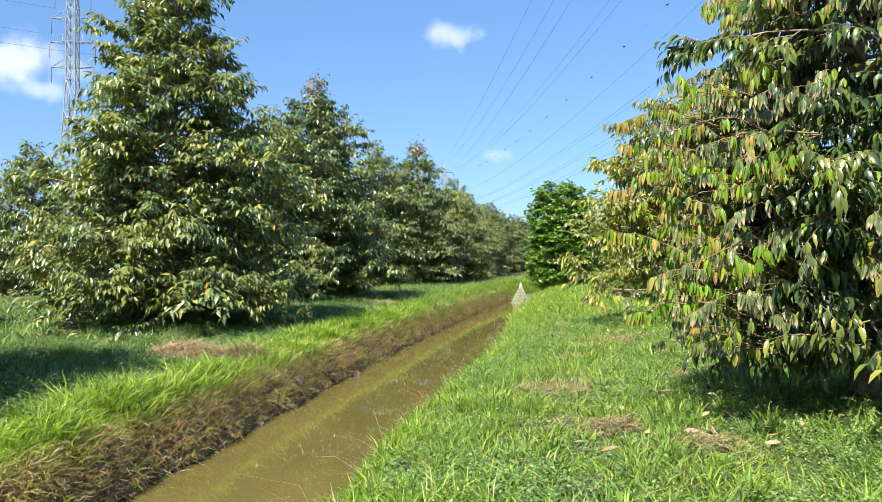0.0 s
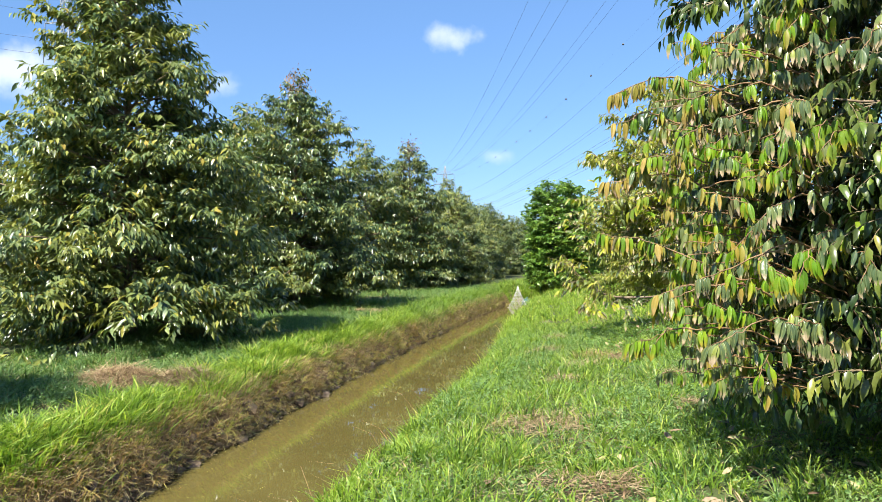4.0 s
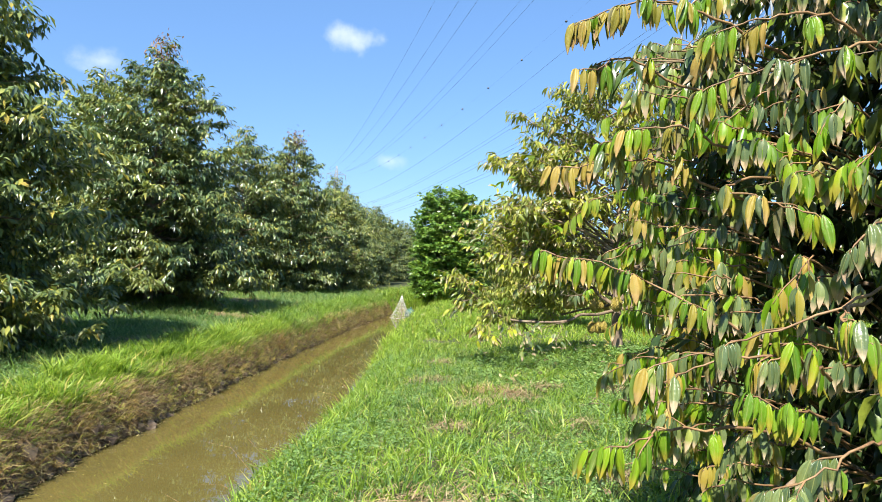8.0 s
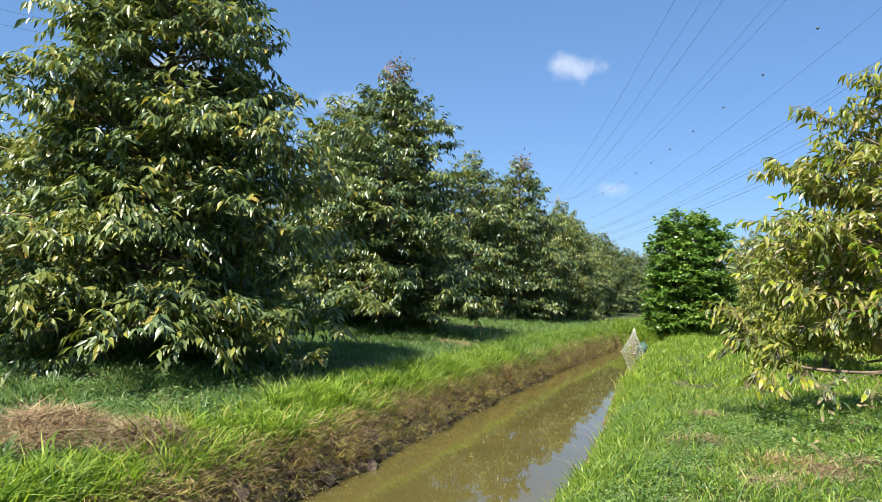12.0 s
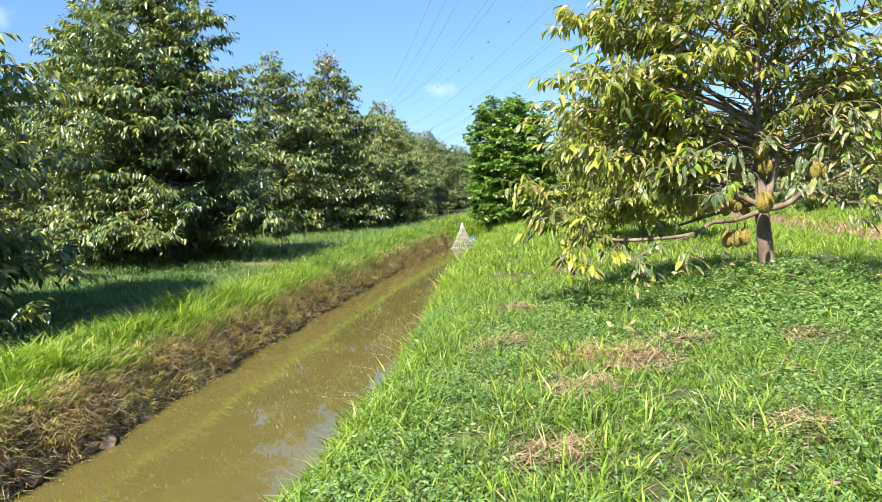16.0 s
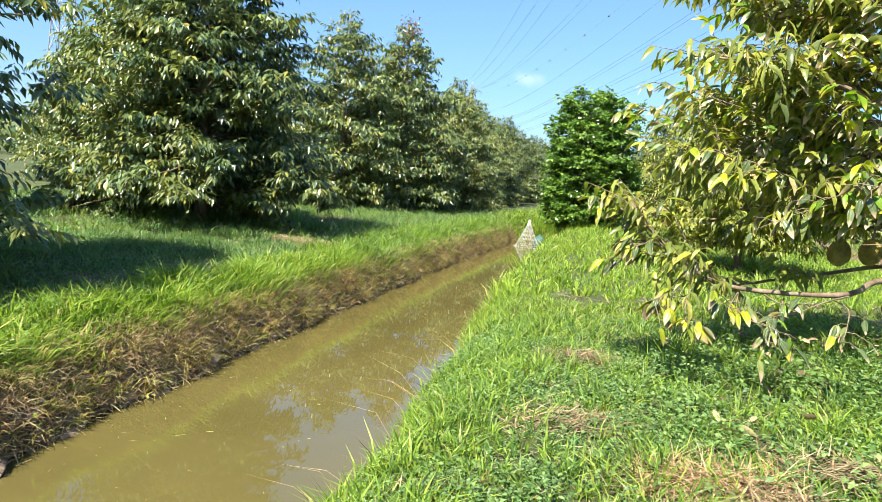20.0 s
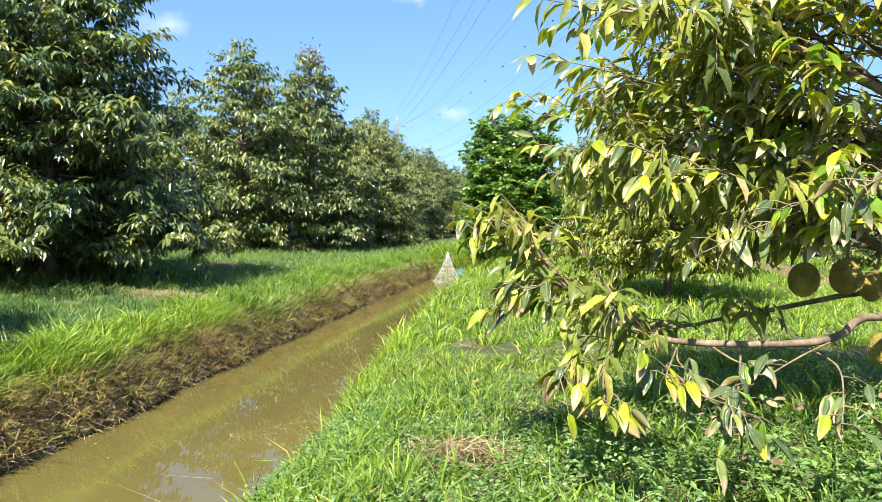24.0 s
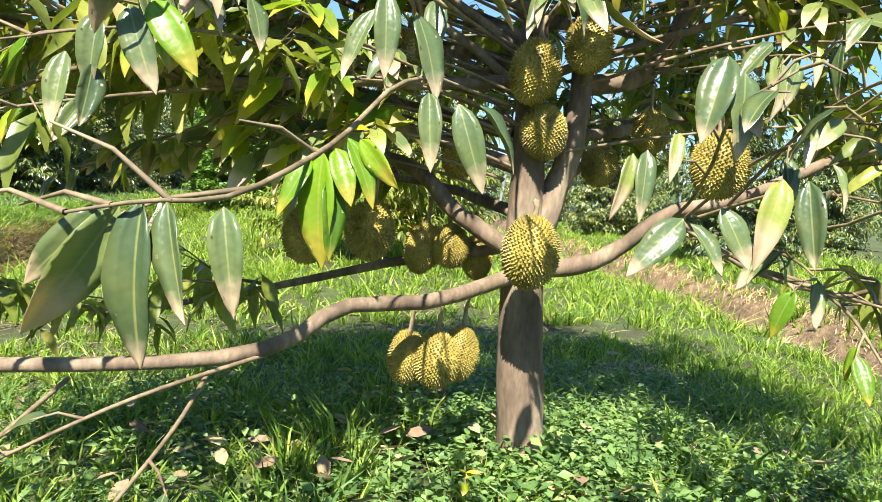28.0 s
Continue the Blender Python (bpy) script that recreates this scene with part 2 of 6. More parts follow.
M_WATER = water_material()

# ---- ground plan ----
WATER = -1.02
MOUNDS = [(6.35, 17.5, 0.36, 1.9), (4.5, 7.2, 0.2, 1.6), (-6.8, 17.6, 0.2, 2.0), (-4.9, 29.0, 0.15, 2.0)]


def ditch_left(y):
    """The left waterline's x at y."""
    y = np.asarray(y, float)
    c = np.clip(y, -10, 45)
    x = -1.7 + 0.185 * (c - 17) + 0.0015 * (c - 17) ** 2
    return x + np.where(y > 45, (y - 45) * 0.269, 0) + np.where(y < -10, (y + 10) * 0.104, 0)


def smooth(a, b, v):
    t = np.clip((np.asarray(v, float) - a) / (b - a), 0, 1)
    return t * t * (3 - 2 * t)


def ditch_width(y):
    return np.interp(y, [8, 15, 19, 26, 34], [2.45, 2.85, 2.8, 2.3, 2.05])


LEFT_D = [0, 0.06, 0.14, 0.24, 0.36, 0.52, 0.8, 1.5, 3.0, 6.0, 12.0]
LEFT_Z = [-1.06, -0.92, -0.77, -0.6, -0.46, -0.37, -0.29, -0.23, -0.18, -0.14, -0.12]
RIGHT_D = [0, 0.1, 0.22, 0.36, 0.55, 0.9, 1.6, 3.0, 6.0, 12.0]
RIGHT_Z = [-1.06, -0.86, -0.64, -0.46, -0.34, -0.27, -0.22, -0.2, -0.16, -0.12]


def ripple(x, y):
    return (np.sin(x * 1.7 + 0.6 * y) * np.sin(y * 1.3 - 0.5 * x) * 0.5 + np.sin(x * 4.1 - y * 2.3 + 1.0) * 0.28 + np.sin(y * 5.3 + x * 3.1) * 0.22)


def edge_wave(y):
    return 0.05 * np.sin(y * 2.1 + 0.4) + 0.035 * np.sin(y * 5.7 + 1.3) + 0.025 * np.sin(y * 11.3)


BED, SECOND = 13.7, 1.8      # from the first waterline to the next ditch, and that ditch's width


def ground_z(x, y):
    """Height of the bare ground."""
    x, y = np.asarray(x, float), np.asarray(y, float)
    left = ditch_left(y) + edge_wave(y)
    right = ditch_left(y) + ditch_width(y) + edge_wave(y * 0.9 + 7)
    left2 = ditch_left(y) + BED + edge_wave(y * 1.1 + 3)
    right2 = ditch_left(y) + BED + SECOND + edge_wave(y * 0.8 + 5)
    zl = np.interp(left - x, LEFT_D, LEFT_Z)
    zr = np.interp(np.minimum(x - right, left2 - x), RIGHT_D, RIGHT_Z)
    z = np.where(x <= left, zl, np.where(x < right, -1.06 - np.clip(np.minimum(x - left, right - x), 0, 0.6), zr))
    closed = smooth(43.0, 44.6, y)
    z = z * (1 - closed) + (-0.16) * closed
    far = np.where(x < right2, -1.06 - np.clip(np.minimum(x - left2, right2 - x), 0, 0.6), np.interp(x - right2, RIGHT_D, RIGHT_Z))
    z = np.where(x > left2, far, z)
    off = np.maximum(np.maximum(left - x, np.minimum(x - right, left2 - x)), x - right2)
    z = z + ripple(x, y) * 0.045 * np.clip(off / 0.6, 0, 1)
    for mx, my, h, r in MOUNDS:
        z = z + h * np.exp(-((x - mx) ** 2 + (y - my) ** 2) / r ** 2)
    return z


# ---- mesh tools ----
def mesh_np(name, verts, faces, mats, smooth_faces=False, mat_index=None, uv=None):
    """A mesh from arrays: faces is a list of index arrays, each (n, 3) or (n, 4)."""
    me = bpy.data.meshes.new(name)
    verts = np.ascontiguousarray(verts, np.float32)
    faces = [np.asarray(f, np.int32) for f in faces if len(f)]
    idx = np.concatenate([f.ravel() for f in faces])
    total = np.concatenate([np.full(len(f), f.shape[1], np.int32) for f in faces])
    start = np.concatenate([[0], np.cumsum(total)[:-1]]).astype(np.int32)
    me.vertices.add(len(verts))
    me.vertices.foreach_set("co", verts.ravel())
    me.loops.add(len(idx))
    me.loops.foreach_set("vertex_index", idx)
    me.polygons.add(len(total))
    me.polygons.foreach_set("loop_start", start)
    for m in (mats if isinstance(mats, (list, tuple)) else [mats]):
        me.materials.append(m)
    if mat_index is not None:
        me.polygons.foreach_set("material_index", np.asarray(mat_index, np.int32))
    me.polygons.foreach_set("use_smooth", np.full(len(total), smooth_faces))
    if uv is not None:
        me.uv_layers.new(name="blade").data.foreach_set("uv", np.ascontiguousarray(np.asarray(uv, np.float32)[idx]).ravel())
    me.update(calc_edges=True)
    return me


def part(name, me, parent=None, label=""):
    ob = new(name, me)
    if parent is not None:
        ob.parent = parent
    return tagged(ob, label)


def unit(v):
    return v / np.maximum(np.linalg.norm(v, axis=-1, keepdims=True), 1e-9)


LEAF_FULL = (np.array([(0, 0, 0), (0.28, -0.42, 0.02), (0.66, -0.40, -0.03), (1, 0, -0.10), (0.66, 0.40, -0.03), (0.28, 0.42, 0.02), (0.3, 0, -0.03), (0.68, 0, -0.08)]),
             np.array([(0, 1, 6), (0, 6, 5), (2, 3, 7), (7, 3, 4)]), np.array([(1, 2, 7, 6), (6, 7, 4, 5)]))
LEAF_ARCH = (np.array([(0, 0, 0), (0.28, -0.44, 0.05), (0.66, -0.38, -0.06), (1, 0, -0.36), (0.66, 0.38, -0.06), (0.28, 0.44, 0.05), (0.3, 0, -0.01), (0.68, 0, -0.12)]), LEAF_FULL[1], LEAF_FULL[2])
LEAF_LITE = (np.array([(0, 0, 0), (0.45, -0.5, 0.02), (1, 0, -0.2), (0.45, 0.5, 0.02), (0.45, 0, -0.05)]),
             np.array([(0, 1, 4), (1, 2, 4), (0, 4, 3), (4, 2, 3)]), np.zeros((0, 4), int))


def leaf_mesh(name, P, D, N, L, W, mat, form=LEAF_LITE):
    """Many leaves in one mesh: bases P, axes D, faces turned to N, lengths L, widths W."""
    T, tri, quad = form
    D = unit(D)
    S = unit(np.cross(D, N))
    N = np.cross(S, D)
    n, k = len(P), len(T)
    L, W = np.broadcast_to(L, (n,)), np.broadcast_to(W, (n,))
    v = (P[:, None] + D[:, None] * (T[None, :, 0:1] * L[:, None, None]) + S[:, None] * (T[None, :, 1:2] * W[:, None, None])
         + N[:, None] * (T[None, :, 2:3] * L[:, None, None]))
    base = (np.arange(n) * k)[:, None, None]
    fs = [(tri[None] + base).reshape(-1, 3)]
    if len(quad):
        fs.append((quad[None] + base).reshape(-1, 4))
    return mesh_np(name, v.reshape(-1, 3), fs, mat, True)


def blade_mesh(name, P, D, L, W, bend, mat, rng):
    """Grass blades: bases P, first directions D, bending over by bend."""
    n = len(P)
    D = unit(D)
    az = rng.uniform(0, 2 * np.pi, n)
    S = np.stack([np.cos(az), np.sin(az), np.zeros(n)], 1)
    out = unit(np.stack([D[:, 0], D[:, 1], np.zeros(n)], 1) + 0.01)
    L, W = np.broadcast_to(L, (n,))[:, None], np.broadcast_to(W, (n,))[:, None]
    bend = np.broadcast_to(bend, (n,))[:, None]
    mid = P + D * L * 0.5
    D2 = unit(D + out * bend - np.array([0, 0, 1.0]) * bend * 0.6)
    tip = mid + D2 * L * 0.55
    v = np.stack([P - S * W * 0.5, P + S * W * 0.5, mid - S * W * 0.45, mid + S * W * 0.45, tip], 1)
    b = (np.arange(n) * 5)[:, None]
    return mesh_np(name, v.reshape(-1, 3), [b + np.array([[2, 3, 4]]), b + np.array([[0, 1, 3, 2]])], mat)


def tube_arrays(pts, radii, sides=7):
    pts = np.asarray(pts, float)
    n = len(pts)
    tan = unit(np.gradient(pts, axis=0))
    ref = np.array([0.0, 0, 1]) if abs(tan[0, 2]) < 0.8 else np.array([1.0, 0, 0])
    a = unit(np.cross(tan, ref))
    b = np.cross(tan, a)
    th = np.arange(sides) * 2 * np.pi / sides
    v = pts[:, None] + (a[:, None] * np.cos(th)[None, :, None] + b[:, None] * np.sin(th)[None, :, None]) * np.asarray(radii)[:, None, None]
    i, j = np.meshgrid(np.arange(n - 1), np.arange(sides), indexing="ij")
    j2 = (j + 1) % sides
    q = np.stack([i * sides + j, i * sides + j2, (i + 1) * sides + j2, (i + 1) * sides + j], -1).reshape(-1, 4)
    v = np.concatenate([v.reshape(-1, 3), pts[-1:] + tan[-1:] * radii[-1]])
    last = n * sides
    k = np.arange(sides)
    t = np.stack([(n - 1) * sides + k, (n - 1) * sides + (k + 1) % sides, np.full(sides, last)], 1)
    return v, q, t


def tubes_mesh(name, tubes, mat, sides=6):
    vs, qs, ts, o = [], [], [], 0
    for pts, radii in tubes:
        v, q, t = tube_arrays(pts, radii, sides)
        vs.append(v), qs.append(q + o), ts.append(t + o)
        o += len(v)
    return mesh_np(name, np.concatenate(vs), [np.concatenate(qs), np.concatenate(ts)], mat, True)


# ---- trees ----
def crown_width(kind, f):
    """Crown radius (of 1) at the fraction f of the height from the lowest limb to the top."""
    if kind == "cone":
        return (1 - f) ** 0.7 * (0.8 + 0.2 * min(1.0, f / 0.1)) + 0.03
    if kind == "spire":
        return (1 - f ** 1.75) ** 0.85 * (0.84 + 0.16 * min(1.0, f / 0.12)) + 0.03
    return max(0.06, math.sqrt(max(0.0, 1 - ((f - 0.3) / 0.72) ** 2)))      # egg


def sprays(rng, c, s, length, f, sub, per_m, per_sub, twig, gap, hang, wob, inner, out, lift=0.16, droop=0.3):
    """Sub-branches along one limb c, and leafy twigs on each of them, added to the lists in out."""
    limb_tubes, twig_tubes, P, D, N = out
    n = len(c)
    count = max(2, int(length * per_m))
    for k in range(count + 1):
        q = 1.0 if k == count else min(1.0, inner + (1 - inner) * (k + rng.uniform(0, 1)) / count)
        i0 = min(n - 2, int(q * (n - 1)))
        p0 = np.array([np.interp(q, s, c[:, m]) for m in range(3)])
        d = unit(c[i0 + 1] - c[i0])
        side = 0.0 if k == count else rng.choice([-1, 1]) * rng.uniform(0.35, 1.3)
        ca, sa = math.cos(side), math.sin(side)
        d = unit(np.array([d[0] * ca - d[1] * sa, d[0] * sa + d[1] * ca, d[2] * 0.5 + rng.normal(lift, 0.34)]))
        sl = sub * rng.uniform(0.55, 1.2) * (0.45 + 0.55 * min(1.0, length / 1.2)) * (1.15 - 0.45 * q)
        p1, p2 = p0 + d * sl * 0.55 + [0, 0, -0.02 * sl], p0 + d * sl + [0, 0, -0.1 * sl]
        twig_tubes.append((np.stack([p0, p1, p2]), np.array([0.011, 0.008, 0.005])))
        for j in range(per_sub if f < 0.88 else 2):
            u0 = 1.0 if j == 0 else rng.uniform(0.2, 1.0)
            b0 = p0 + (p1 - p0) * u0 * 2 if u0 < 0.5 else p1 + (p2 - p1) * (u0 - 0.5) * 2
            side = rng.normal(0, 0.3) if j == 0 else rng.choice([-1, 1]) * rng.uniform(0.4, 1.2)
            ca, sa = math.cos(side), math.sin(side)
            e = unit(np.array([d[0] * ca - d[1] * sa, d[0] * sa + d[1] * ca, d[2] * 0.5 + rng.normal(lift * 0.6 - 0.08, 0.3)]))
            tl = twig * rng.uniform(0.6, 1.25) * (1 - 0.45 * f ** 3)
            m = max(4, int(tl / gap))
            u = ((np.arange(m) + rng.uniform(0.1, 0.9)) / m)[:, None]
            P.append(b0 + e * (u * tl) + np.array([0, 0, -droop * tl]) * u ** 2)
            twig_tubes.append((np.stack([b0, b0 + e * tl * 0.5 + [0, 0, -0.25 * droop * tl], b0 + e * tl + [0, 0, -droop * tl]]), np.array([0.005, 0.0035, 0.002])))
            sd = unit(np.cross(e, [0, 0, 1.0]))
            sgn = np.where(np.arange(m) % 2 == 0, 1.0, -1.0)[:, None]
            ld = e * rng.uniform(0.15, 0.6, (m, 1)) + sd * sgn * rng.uniform(0.25, 0.8, (m, 1)) * (1.15 - hang * 0.7) + np.array([0, 0, -1.0]) * rng.uniform(0.4, 1.1, (m, 1)) * hang
            D.append(ld + rng.normal(0, 0.12, (m, 3)))
            N.append(np.array([0, 0, 1.0]) + e * 0.5 + sd * sgn * 0.5 + rng.normal(0, wob, (m, 3)))


def grow(rng, H, R, z0, kind, limbs, sub, per_m, per_sub, twig, gap, leaf, width, hang=0.8, rise=(0.05, 0.4), wob=0.3, lean=(0, 0), inner=0.25, vary=(0.72, 1.14), lift=0.16, droop=0.3, rough=0.12):
    """Limbs, twigs and leaves of one tree, in its own coordinates."""
    limb_tubes, twig_tubes, P, D, N = out = [], [], [], [], []
    az = rng.uniform(0, 6.28)
    for i in range(limbs):
        f = ((i + rng.uniform(0, 1)) / limbs) ** 1.15
        z = z0 + (H - z0) * f * 0.97
        az += 2.4 + rng.normal(0, 0.3)
        length = R * crown_width(kind, f) * rng.uniform(*vary)
        up = rise[0] + (rise[1] - rise[0]) * f + rng.normal(0, rough)
        n = 7
        s = np.linspace(0, 1, n)
        core = max(0.05, length - sub * 0.7 - twig * 0.45)
        r = s * core
        zz = z + up * r * (1.1 - 0.35 * s) - 0.12 * r * s * (1 - f)
        a = az + np.cumsum(rng.normal(0, 0.09, n)) * s
        if f > 0.84 and rng.uniform() < 0.5:
            continue
        c = np.stack([r * np.cos(a) + lean[0] * zz / H, r * np.sin(a) + lean[1] * zz / H, zz], 1)
        limb_tubes.append((c, np.linspace(0.012 + 0.012 * core, 0.007, n)))
        sprays(rng, c, s, core, f, sub, per_m, per_sub, twig, gap, hang, wob, inner, out, lift, droop)
    return limb_tubes, twig_tubes, *dress(rng, P, D, N, leaf, width)


def dress(rng, P, D, N, leaf, width):
    P, D, N = np.concatenate(P), np.concatenate(D), np.concatenate(N)
    L = leaf * rng.uniform(0.65, 1.2, len(P))
    return P, D, N, L, L * width * rng.uniform(0.85, 1.15, len(P))


def trunk_mesh(rng, H, r0, lean=(0, 0), root=0.25):
    z = np.concatenate([[-root, 0.0, 0.12], np.linspace(0.35, H, 10)])
    x = lean[0] * z / H + np.cumsum(rng.normal(0, 0.012, len(z)))
    y = lean[1] * z / H + np.cumsum(rng.normal(0, 0.012, len(z)))
    r = r0 * np.where(z < 0.3, 1.18 - 0.5 * np.clip(z, -0.1, 0.3), 1.0) * np.clip(1 - 0.93 * z / H, 0.05, 1.1)
    return tubes_mesh("trunk", [(np.stack([x, y, z], 1), r)], M_BARK, 12)


def tree(name, label, seed, H, R, z0, kind, limbs, sub, per_m, per_sub, twig, gap, leaf, width, mat, r0, form=LEAF_LITE, twigs=True, category="tree", single=False, **more):
    rng = np.random.default_rng(seed)
    ob = tagged(new(name), label, category, "orchard trees")
    limb_t, twig_t, P, D, N, L, W = grow(rng, H, R, z0, kind, limbs, sub, per_m, per_sub, twig, gap, leaf, width, **more)
    part("trunk", trunk_mesh(rng, H * 0.97, r0, more.get("lean", (0, 0))), ob)
    if single:
        for t in limb_t:
            part("limb", tubes_mesh("limb", [t], M_BARK, 7), ob)
    else:
        tagged(part("branchwork", tubes_mesh("branchwork", limb_t, M_BARK, 5), ob), kind="stuff")
    if twigs:
        tagged(part("twigwork", tubes_mesh("twigwork", twig_t, M_TWIG, 3), ob), kind="stuff")
    part("crown", leaf_mesh("crown", P, D, N, L, W, mat, form), ob)
    return ob


def stand(ob, x, y, turn=0, scale=1.0, up=0.0):
    ob.matrix_basis = Matrix.LocRotScale((x, y, float(ground_z(x, y)) + up), Euler((0, 0, radians(turn))), (scale, scale, scale))
    return ob


# ---- ground, water ----
def build_ground():
    ys = np.concatenate([[-1500, -400, -120, -60, -40, -25], np.arange(-12, 46.01, 0.22), [47, 49, 52, 56, 62, 70, 85, 110, 160, 300, 700, 2500]])
    dl = np.array([2200, 600, 180, 80, 45, 30, 20, 14, 10, 8, 6.5, 5.5, 4.7, 4, 3.4, 2.9, 2.4, 2, 1.65, 1.35, 1.1, 0.9, 0.7, 0.55, 0.42, 0.3, 0.2, 0.12, 0.05, 0.0])
    inner = np.array([0.04, 0.15, 0.35, 0.5, 0.65, 0.85, 0.96])
    near = dl[dl < 4.3]
    rows = []
    for y in ys:
        base = float(ditch_left(y))
        a = base + float(edge_wave(y))
        b = base + float(ditch_width(y) + edge_wave(y * 0.9 + 7))
        c = base + BED + float(edge_wave(y * 1.1 + 3))
        d = base + BED + SECOND + float(edge_wave(y * 0.8 + 5))
        x = np.concatenate([a - dl, a + inner * (b - a), b + near[::-1], [(b + c) / 2], c - near, c + inner * (d - c), d + dl[::-1]])
        rows.append(np.stack([x, np.full(len(x), y), ground_z(x, np.full(len(x), y))], 1))
    v = np.array(rows)
    n, m = v.shape[:2]
    i, j = np.meshgrid(np.arange(n - 1), np.arange(m - 1), indexing="ij")
    q = np.stack([i * m + j, i * m + j + 1, (i + 1) * m + j + 1, (i + 1) * m + j], -1).reshape(-1, 4)
    tagged(new("ground", mesh_np("ground", v.reshape(-1, 3), [q], M_SOIL, True)), "grassy orchard ground cut by ditches", "ground", kind="structure")
    for lo, wide, far in ((0.0, None, 44.6), (BED, SECOND, 60.0)):
        yw = np.arange(-40, far, 0.5)
        w = ditch_width(yw) if wide is None else np.full(len(yw), wide)
        a, b = ditch_left(yw) + lo - 0.3, ditch_left(yw) + lo + w + 0.3
        v = np.concatenate([np.stack([a, yw, np.full(len(yw), WATER)], 1), np.stack([b, yw, np.full(len(yw), WATER)], 1)])
        k = np.arange(len(yw) - 1)
        q = np.stack([k, k + len(yw), k + 1 + len(yw), k + 1], 1)
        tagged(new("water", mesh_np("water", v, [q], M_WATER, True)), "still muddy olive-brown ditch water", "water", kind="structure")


build_ground()

# ---- trees in their places ----
DARK = "tall cone-shaped durian tree with dense dark green drooping leaves"
t1 = tree("durian_tree", DARK, 11, 9.0, 3.88, 0.45, "cone", 195, 0.75, 3.6, 6, 0.5, 0.046, 0.21, 0.32, M_LEAF_DARK, 0.16, twigs=False, single=True, rise=(0.0, 0.8), hang=0.55, vary=(0.62, 1.14), wob=0.4, inner=0.2, rough=0.24, lift=0.34, droop=0.14)
def dead_tip(ob, H, seed):
    """Withered russet leaves at a tree's very top."""
    rng = np.random.default_rng(seed)
    n = 260
    P = rng.normal(0, 1, (n, 3)) * [0.22, 0.22, 0.3] + [0, 0, H - 0.45]
    D = rng.normal(0, 0.5, (n, 3)) + [0, 0, -0.9]
    N = rng.normal(0, 1, (n, 3))
    tagged(part("withered_top", leaf_mesh("withered_top", P, D, N, rng.uniform(0.1, 0.2, n), 0.05, M_RUSSET), ob, "withered russet leaves at the top"), kind="stuff")


M_RUSSET = leaf_material("russet_leaf", [(0.0, (0.12, 0.06, 0.03)), (0.5, (0.24, 0.12, 0.06)), (1.0, (0.36, 0.24, 0.13))], 0.6, 0.2, tint=(1, 1, 1))
stand(t1, -6.45, 17.6)
t2 = tree("durian_tree", DARK, 12, 8.5, 3.5, 0.4, "spire", 170, 0.72, 3.6, 6, 0.5, 0.049, 0.22, 0.32, M_LEAF_DARK, 0.15, twigs=False, single=True, rise=(-0.02, 0.85), hang=0.55, vary=(0.6, 1.14), wob=0.4, inner=0.2, rough=0.24, lift=0.34, droop=0.14)
dead_tip(t2, 8.5, 3)
stand(t2, -4.94, 28.5)
t3 = tree("durian_tree", DARK, 13, 8.6, 3.3, 0.4, "spire", 150, 0.72, 3.2, 5, 0.55, 0.074, 0.26, 0.34, M_LEAF_DARK, 0.14, twigs=False, rise=(-0.02, 0.85), hang=0.55, vary=(0.6, 1.14), wob=0.4, inner=0.2, rough=0.24, lift=0.34, droop=0.14)
stand(t3, -3.84, 42.2)
stand(copy_thing(t1, Matrix()), -8.7, 6.9, 140, 0.95)
FAR = [(-7.3, 30.6, 0.95, 60), (-1.5, 45, 1.03, 40), (0.9, 54, 0.9, 120), (2.3, 61, 0.84, 200), (4.7, 70, 0.84, 290), (6.6, 79, 0.8, 10), (9.5, 88, 0.8, 75), (-9.5, 39, 0.85, 150), (-11.5, 26, 0.8, 220), (-13.5, 14.5, 0.75, 300),
       (-8.5, 50, 0.9, 35), (-5, 60, 0.9, 190), (12, 98, 0.85, 20), (14, 80, 0.8, 30), (18, 92, 0.85, 130), (15, 62, 0.7, 210), (-18, 32, 0.8, 99), (-17, 45, 0.85, 10), (-20, 20, 0.7, 45),
       (17.5, 21, 0.62, 20), (19.5, 31, 0.66, 80), (16.0, 11, 0.6, 140), (22, 41, 0.7, 200), (24.5, 52, 0.75, 260), (25.5, 24, 0.65, 50), (28, 36, 0.7, 110), (12.5, 52, 0.75, 310), (1.5, 49.5, 0.72, 15), (-3.0, 52, 0.95, 77), (3.6, 66, 0.78, 222), (8.2, 84, 0.8, 111), (-2, 70, 0.95, 12), (2, 82, 0.95, 66), (6, 95, 1.0, 130), (-9, 68, 1.0, 160), (-14, 60, 1.0, 250),
       (-22, 55, 1.0, 300), (-27, 40, 0.95, 20), (-28, 28, 0.85, 60), (11, 70, 0.75, 90), (20, 70, 0.8, 140), (26, 66, 0.85, 180), (30, 50, 0.8, 200), (33, 40, 0.75, 220), (33, 28, 0.7, 240), (30, 18, 0.65, 260), (23, 14, 0.6, 280), (36, 62, 0.9, 40), (16, 108, 1.0, 50), (24, 104, 1.0, 5)]
for x, y, s, turn in FAR:
    far_tree = stand(copy_thing(t3, Matrix()), x, y, turn, s)
    if y == 45 and x == -1.5:
        dead_tip(far_tree, 8.6, 4)
r1 = tree("durian_tree", "durian tree with rows of hanging yellow-green leaves beside the path", 21, 6.4, 2.25, 0.5, "egg", 150, 0.46, 5.0, 5, 0.4, 0.045, 0.15, 0.36, M_LEAF_MATURE_SHADED, 0.13, form=LEAF_ARCH, hang=0.75, single=True, vary=(0.55, 1.0), inner=0.15, lift=0.1, droop=0.25)
